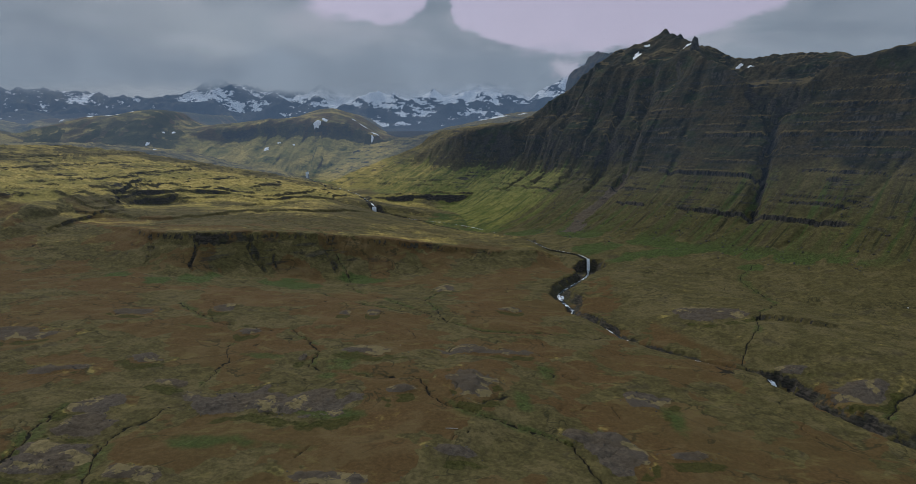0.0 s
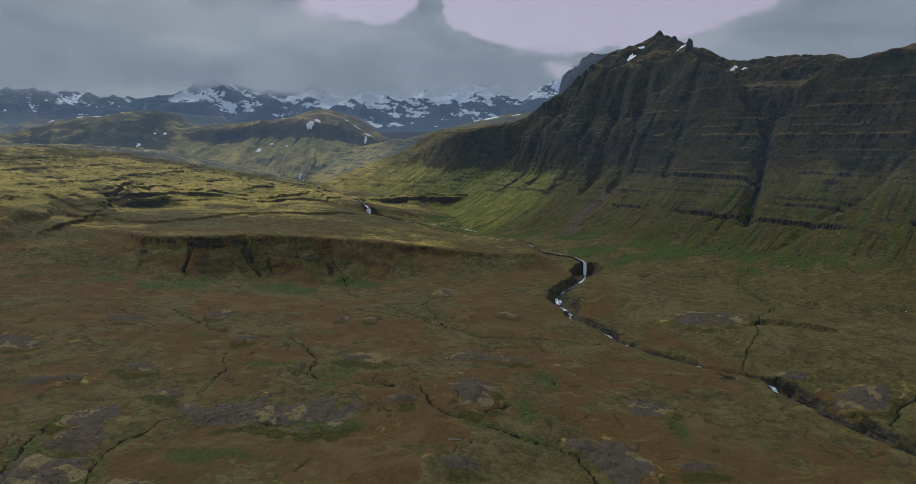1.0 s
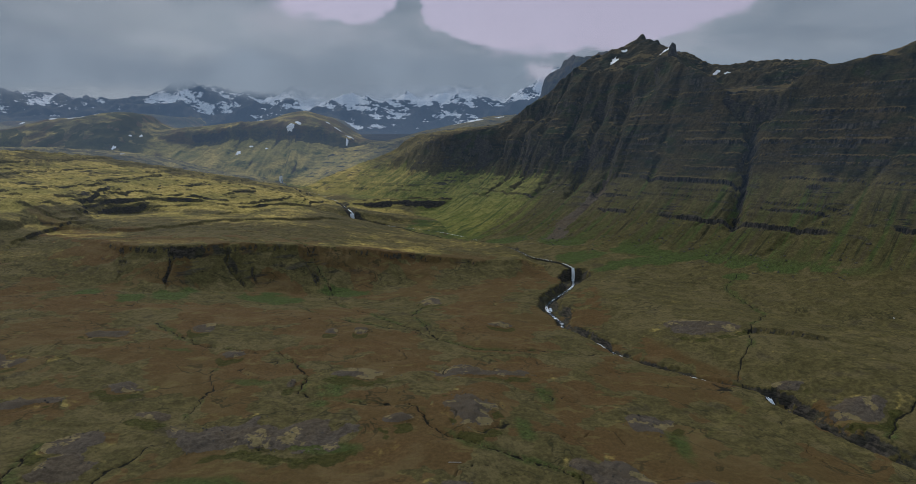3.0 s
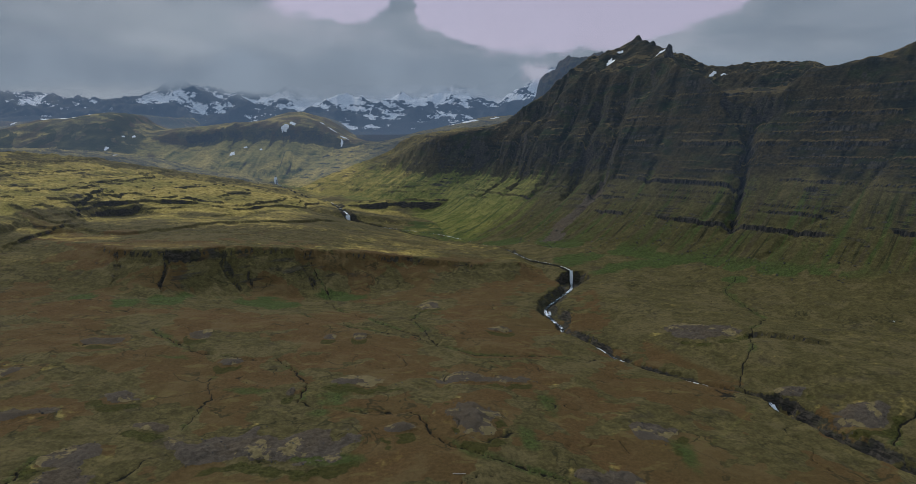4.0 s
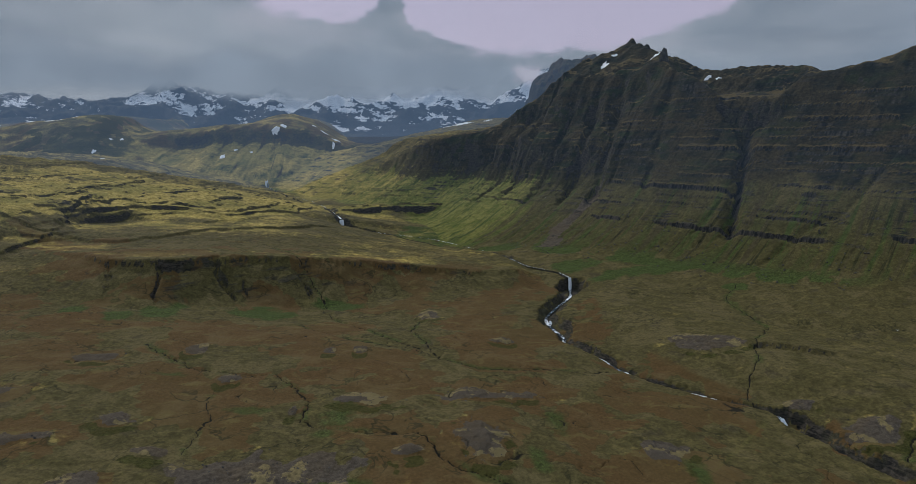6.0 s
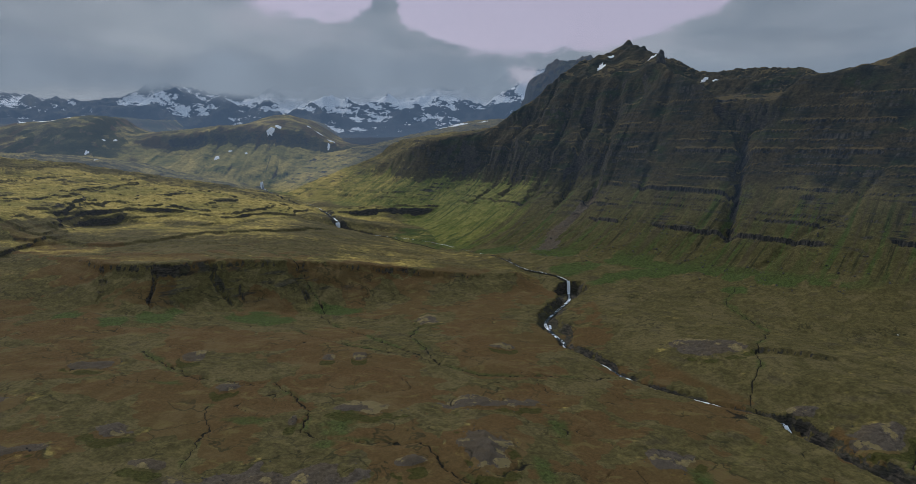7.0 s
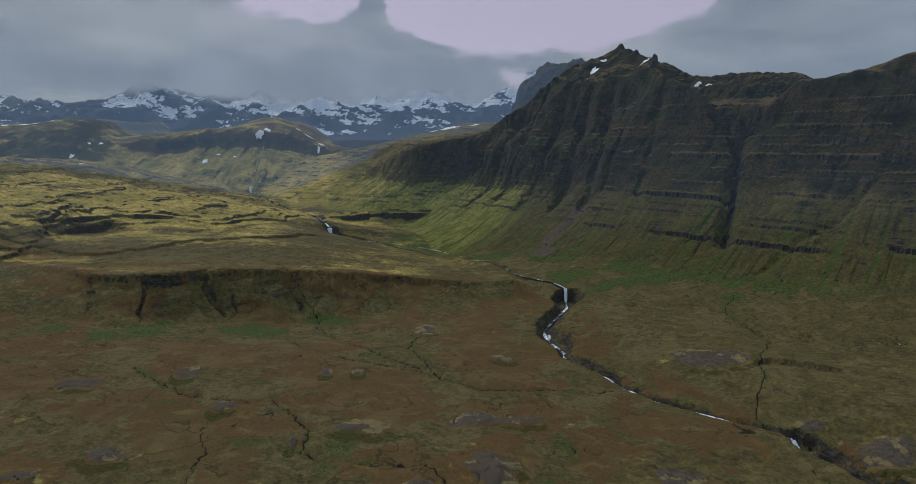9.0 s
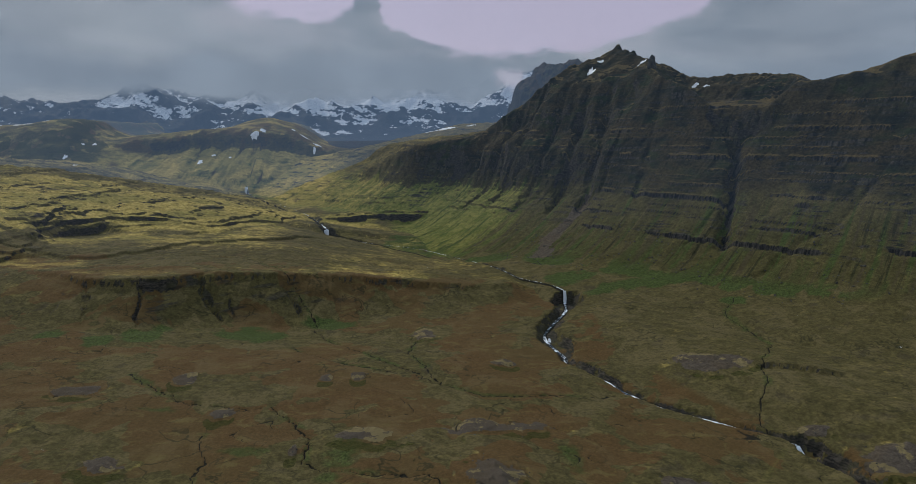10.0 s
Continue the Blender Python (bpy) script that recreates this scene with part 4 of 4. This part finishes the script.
def waterfall(x, y, top, foot, width, turn, label):
    """A curtain of falling strands with a spray-white foot."""
    root = new("waterfall")
    root.matrix_world = pose(x, y, foot, 0, 0, turn)
    tagged(root, label, "waterfall", "waterfalls along the river")
    tall = top - foot
    rng = random.Random(int(x * 7 + y))
    bm = bmesh.new()
    for k in range(9):
        at = (k / 8 - 0.5) * width + rng.uniform(-0.2, 0.2)
        half, low = width * rng.uniform(0.07, 0.14), rng.choice((0.0, 0.0, 0.0, 0.12, 0.3))
        last = None
        for j in range(13):
            t = j / 12
            z = tall * (1 - t * (1 - low))
            out = -0.6 - 2.4 * math.sqrt(t) + 0.3 * math.sin(5 * t + k)
            w = half * (0.8 + 0.5 * t + 0.25 * math.sin(9 * t + 2 * k))
            row = [bm.verts.new((at + w * c * (1 + 0.1 * t), out + 0.25 * abs(c) + d, z)) for c, d in ((-1, 0.3), (0, 0), (1, 0.3))]
            if last:
                for i in range(2):
                    bm.faces.new((last[i], last[i + 1], row[i + 1], row[i]))
            last = row
    part("curtain", bm, FALL_WATER, root)
    bm = bmesh.new()
    bmesh.ops.create_icosphere(bm, subdivisions=3, radius=1.0)
    for v in bm.verts:
        n = 1 + 0.35 * noise.noise(v.co * 2.1 + Vector((x, y, 0)))
        v.co = Vector((v.co.x * width * 0.62 * n, v.co.y * 2.6 * n - 2.6, max(v.co.z, -0.3) * 1.3 * n))
    part("spray", bm, FALL_WATER, root, "white churned water at the foot")
    return root


waterfall(213, 996.5, 10.6, -9.6, 4.2, 8, "tall white waterfall dropping into a dark rock bowl")
waterfall(140, 812, -5.2, -8.8, 2.6, 20, "low white waterfall at the river's bend")
waterfall(-203, 1496, 44, 27, 9.0, -12, "white waterfall pouring off the bench's rock step")
waterfall(-528, 2172, 96, 72, 6.0, -10, "thin white waterfall under the headwall")
waterfall(278, 521, -9.8, -17.0, 4.0, 25, "short white waterfall at the gorge's mouth")

# ---- snow lying in hollows ----
def snow_material():
    m = Nodes("old_snow")
    grain = m.noise(6, 5, 0.6)
    return m.surface(m.mix(m.span(grain, 0.3, 0.7), col(0.66, 0.69, 0.74), col(0.84, 0.85, 0.87)), 0.75, m.bump(grain, 0.4, 0.6))


SNOW = snow_material()


def snow_patch(cx, cy, rx, ry, seed):
    """A ragged sheet of old snow that follows the slope under it."""
    turns, rings = 44, 7
    a = np.linspace(0, 2 * np.pi, turns, endpoint=False)
    edge = 1 + 0.55 * gradient_noise(np.cos(a) * 1.3 + seed * 3.1, np.sin(a) * 1.3, 700 + seed) + 0.25 * gradient_noise(np.cos(a) * 4 + seed, np.sin(a) * 4, 720 + seed)
    fx = np.concatenate([[0]] + [edge * np.cos(a) * k / rings for k in range(1, rings + 1)])
    fy = np.concatenate([[0]] + [edge * np.sin(a) * k / rings for k in range(1, rings + 1)])
    x, y = cx + rx * fx, cy + ry * fy
    depth = np.concatenate([[0.9]] + [np.full(turns, 0.9 * (1 - (k / rings) ** 3) - (0.5 if k == rings else 0)) for k in range(1, rings + 1)])
    z = height(x, y) + depth
    bm = bmesh.new()
    vs = [bm.verts.new(p) for p in zip(x - cx, y - cy, z - z[0])]
    for i in range(turns):
        j = (i + 1) % turns
        bm.faces.new((vs[0], vs[1 + i], vs[1 + j]))
        for k in range(rings - 1):
            o = 1 + k * turns
            bm.faces.new((vs[o + i], vs[o + turns + i], vs[o + turns + j], vs[o + j]))
    for f in bm.faces:
        f.smooth = True
    ob = part("snow_patch", bm, SNOW)
    ob.location = (cx, cy, z[0])
    return tagged(ob, "patch of old white snow lying on the dark slope", "snow patch", "snow patches")


# ---- the rock tooth on the crest ----
def rock_tooth(x, y, wide, tall):
    bm = bmesh.new()
    bmesh.ops.create_icosphere(bm, subdivisions=4, radius=1.0)
    for v in bm.verts:
        c = v.co.copy()
        t = (c.z + 1) / 2
        lean = 0.25 * t
        squeeze = (1 - 0.45 * t**1.4) * (0.85 + 0.15 * math.cos(6 * t))
        n = 1 + 0.28 * noise.noise(c * 1.7) + 0.12 * noise.noise(c * 5)
        v.co = Vector(((c.x * squeeze - lean * 0.4) * wide * n, c.y * squeeze * wide * 0.7 * n, (t * 1.1 - 0.18) * tall * (1 + 0.12 * noise.noise(c * 2.5))))
    ob = part("rock_tooth", bm, CRAG)
    ob.location = (x, y, float(height(np.array([x]), np.array([y]))[0]))
    return tagged(ob, "dark leaning basalt pinnacle standing on the mountain's crest", "rock pinnacle")


def crag_material():
    m = Nodes("basalt")
    big, small = m.noise(9, 5, 0.6), m.noise(2, 5, 0.65)
    base = m.mix(m.span(big, 0.35, 0.65), col(0.035, 0.035, 0.037), col(0.075, 0.07, 0.06))
    base = m.mix(m.span(small, 0.5, 0.75, 0, 0.6), base, col(0.1, 0.095, 0.06))
    return m.surface(base, 0.92, m.bump(m.math("ADD", big, m.math("MULTIPLY", small, 0.4)), 0.9, 1.5), gloss=0.15)


CRAG = crag_material()

# ---- low cloud on the range ----
def cloud_material(name, low, high, dense, tone, veil=False, clear_of=None):
    """Cloud or mist: thin at its lower rim, ragged, and as bright as the sky behind it; with veil, a glowing sheet of
    painted haze.
    """
    m = Nodes(name)
    xyz = m.tree.nodes.new("ShaderNodeSeparateXYZ")
    m.put(xyz.inputs[0], m.place)
    ragged = m.noise(420, 6, 0.55, (1, 1, 1.6))
    ht = m.math("ADD", xyz.outputs[2], m.math("MULTIPLY", m.math("SUBTRACT", ragged, 0.5), 0 if veil else 190))
    cover = m.span(xyz.outputs[2], low, high) if veil else m.span(ht, low, high)
    if not veil:
        cover = m.math("MULTIPLY", cover, m.span(m.math("ADD", xyz.outputs[2], m.math("MULTIPLY", m.math("SUBTRACT", ragged, 0.5), 240)), 760, 590))
    cover = m.math("MULTIPLY", cover, dense)
    if clear_of is not None:
        cover = m.math("MULTIPLY", cover, m.span(xyz.outputs[0], 720, 480))
        cover = m.math("MULTIPLY", cover, m.span(m.math("ABSOLUTE", m.math("SUBTRACT", xyz.outputs[0], clear_of)), 110, 360))
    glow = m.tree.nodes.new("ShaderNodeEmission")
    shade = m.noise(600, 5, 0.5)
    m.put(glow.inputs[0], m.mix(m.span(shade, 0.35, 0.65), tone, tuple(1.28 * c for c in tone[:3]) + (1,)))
    clear = m.tree.nodes.new("ShaderNodeBsdfTransparent")
    mix = m.tree.nodes.new("ShaderNodeMixShader")
    m.put(mix.inputs[0], cover)
    m.put(mix.inputs[1], clear.outputs[0])
    m.put(mix.inputs[2], glow.outputs[0])
    m.put(m.out.inputs[0], mix.outputs[0])
    return m.mat


def curtain(name, far, first, last, foot, top, material, label):
    """A tall bowed sheet of cloud or painted haze between two bearings."""
    bm = bmesh.new()
    rows = []
    for k in range(41):
        a = radians(first + (last - first) * k / 40)
        rows.append([bm.verts.new((far * math.sin(a), far * math.cos(a), z)) for z in (foot, (foot + top) / 2, top)])
    for p, q in zip(rows, rows[1:]):
        for i in range(2):
            bm.faces.new((p[i], q[i], q[i + 1], p[i + 1]))
    ob = part(name, bm, material)
    ob.visible_shadow = False
    return tagged(ob, label, "cloud", kind="structure")


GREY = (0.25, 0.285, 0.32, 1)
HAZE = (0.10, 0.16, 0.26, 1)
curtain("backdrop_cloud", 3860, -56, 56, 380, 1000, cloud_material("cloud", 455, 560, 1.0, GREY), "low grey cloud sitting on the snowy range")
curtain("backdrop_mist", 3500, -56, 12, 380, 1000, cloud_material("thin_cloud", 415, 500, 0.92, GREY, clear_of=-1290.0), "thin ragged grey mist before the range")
# added see-through sheets whose blue glow stands in for distance haze
curtain("backdrop_haze", 2950, -60, 40, 60, 1000, cloud_material("far_haze", -100, 0, 0.24, HAZE, True), "thin glowing sheet that paints blue haze over the far valley")
curtain("backdrop_haze", 2130, -60, 60, 0, 1000, cloud_material("near_haze", 40, 110, 0.19, HAZE, True), "thin glowing sheet that paints blue haze over the valley's head")
curtain("backdrop_haze", 1010, -60, 60, 50, 900, cloud_material("thin_haze", 60, 190, 0.062, HAZE, True), "faint glowing sheet that paints blue haze before the mountain")


def wisp_material():
    """A bright puff of cloud, thinning to nothing at its rim."""
    m = Nodes("bright_cloud")
    ball = m.tree.nodes.new("ShaderNodeVectorMath")
    ball.operation = "LENGTH"
    shape = m.tree.nodes.new("ShaderNodeMapping")
    shape.inputs[3].default_value = (1 / 120, 1 / 120, 1 / 85)
    m.put(shape.inputs[0], m.place)
    m.put(ball.inputs[0], shape.outputs[0])
    puff = m.math("ADD", ball.outputs["Value"], m.math("MULTIPLY", m.math("SUBTRACT", m.noise(70, 6, 0.6), 0.5), 1.5))
    glow = m.tree.nodes.new("ShaderNodeEmission")
    m.put(glow.inputs[0], col(0.58, 0.55, 0.62))
    clear = m.tree.nodes.new("ShaderNodeBsdfTransparent")
    mix = m.tree.nodes.new("ShaderNodeMixShader")
    m.put(mix.inputs[0], m.span(puff, 0.9, 0.15, 0.0, 0.9))
    m.put(mix.inputs[1], clear.outputs[0])
    m.put(mix.inputs[2], glow.outputs[0])
    m.put(m.out.inputs[0], mix.outputs[0])
    return m.mat


def cloud_wisp(x, y, z, half):
    bm = bmesh.new()
    bmesh.ops.create_grid(bm, x_segments=8, y_segments=8, size=half)
    for v in bm.verts:
        v.co = Vector((v.co.x, 12 * math.cos(v.co.x / half), v.co.y))
    ob = part("backdrop_wisp", bm, wisp_material())
    ob.location = (x, y, z)
    ob.visible_shadow = False
    return tagged(ob, "bright white puff of cloud behind the crags", "cloud", kind="structure")


cloud_wisp(505, 2960, 525, 190)

# snow: x, y, half width, half depth
SNOW_PLACES = ((478, 1712, 10, 12), (512, 1738, 8, 6), (581, 1622, 13, 5), (647, 1469, 9, 4), (662, 1446, 8, 4), (131, 2340, 58, 40), (240, 2330, 17, 14), (-722, 2352, 11, 14), (-683, 2394, 7, 5), (-624, 2380, 5, 5),
                (-550, 2459, 13, 12), (-525, 2485, 12, 12), (-336, 2457, 5, 9), (-379, 2522, 18, 9), (-330, 2498, 15, 9), (-424, 2555, 9, 7), (-1155, 2329, 6, 12), (-981, 2025, 6, 10), (-1105, 2441, 6, 10),
                (-1137, 2427, 6, 5), (-1479, 2541, 13, 10), (-1400, 2560, 38, 14), (-1290, 2600, 14, 8), (-1320, 2550, 14, 8), (-1585, 2523, 7, 14))
for k, (cx, cy, rx, ry) in enumerate(SNOW_PLACES):
    snow_patch(cx, cy, rx, ry, k)

rock_tooth(553, 1495, 15, 33)


# ---- boulders ----
def boulder_field(name, places, label):
    """Fallen stones, each a chipped lump half sunk in the turf."""
    base = bmesh.new()
    bmesh.ops.create_icosphere(base, subdivisions=1, radius=1.0)
    base.verts.ensure_lookup_table()
    lump = np.array([v.co[:] for v in base.verts])
    tris = np.array([[v.index for v in f.verts] for f in base.faces])
    base.free()
    px, py, size = places
    rng = np.random.RandomState(44)
    ground_z = height(px, py)
    n = len(px)
    shape = lump[None] * (0.7 + 0.6 * rng.rand(n, len(lump), 1)) * size[:, None, None] * (0.6 + 0.7 * rng.rand(n, 1, 3))
    co = shape + np.stack([px, py, ground_z + 0.15 * size], -1)[:, None]
    faces = (tris[None] + (np.arange(n) * len(lump))[:, None, None]).reshape(-1, 3)
    me = bpy.data.meshes.new(name)
    me.from_pydata(co.reshape(-1, 3).tolist(), [], faces.tolist())
    me.materials.append(CRAG)
    return tagged(new(name, me), label, "boulders", kind="stuff")


def scattered(rng, count, x0, x1, y0, y1, small, large):
    x, y = rng.uniform(x0, x1, count), rng.uniform(y0, y1, count)
    return x, y, small + (large - small) * rng.rand(count) ** 3


rng = np.random.RandomState(9)
bx, by, bs = scattered(rng, 5200, 120, 620, 780, 1420, 0.3, 1.9)
slope_s = 0.76 * bx + 0.65 * by
keep = (slope_s > 905) & (slope_s < 1060 + 40 * rng.rand(len(bx))) & (fbm(bx, by, 50, 2, 811) > -0.05)
boulder_field("boulders", (bx[keep], by[keep], bs[keep]), "dark fallen boulders strewn over the green scree slope")
gx_, gy_, gs_ = scattered(rng, 16000, -380, 330, 290, 700, 0.15, 0.8)
keep = np.maximum(patches(gx_, gy_, GRAVEL, 301), patches(gx_, gy_, MORE_GRAVEL, 301)) > -0.2
keep &= rng.rand(len(gx_)) < 0.3
boulder_field("stones", (gx_[keep], gy_[keep], gs_[keep]), "grey stones lying on the gravel flats")


# ---- a washed-up beam on the bog ----
def weathered_beam(x, y, long, turn):
    bm = bmesh.new()
    last = None
    for k in range(9):
        t = k / 8 - 0.5
        r = 0.28 + 0.05 * math.sin(5 * k)
        row = [bm.verts.new((t * long, r * math.cos(a) + 0.12 * math.sin(3 * t), 0.3 + r * math.sin(a))) for a in (math.pi * j / 4 for j in range(8))]
        if last:
            for j in range(8):
                bm.faces.new((last[j], last[(j + 1) % 8], row[(j + 1) % 8], row[j]))
        last = row
    bmesh.ops.holes_fill(bm, edges=[e for e in bm.edges if e.is_boundary])
    bmesh.ops.recalc_face_normals(bm, faces=bm.faces)
    m = Nodes("weathered_wood")
    grain = m.noise(0.6, 5, 0.6, (0.2, 3, 3))
    mat = m.surface(m.mix(m.span(grain, 0.3, 0.7), col(0.2, 0.18, 0.15), col(0.42, 0.39, 0.34)), 0.85, m.bump(grain, 0.5, 0.05))
    ob = part("weathered_beam", bm, mat)
    ob.matrix_world = pose(x, y, float(height(np.array([x]), np.array([y]))[0]), 0, 0, turn)
    return tagged(ob, "pale weathered wooden beam lying on the brown bog", "beam")


weathered_beam(-4, 376, 8.0, -6)
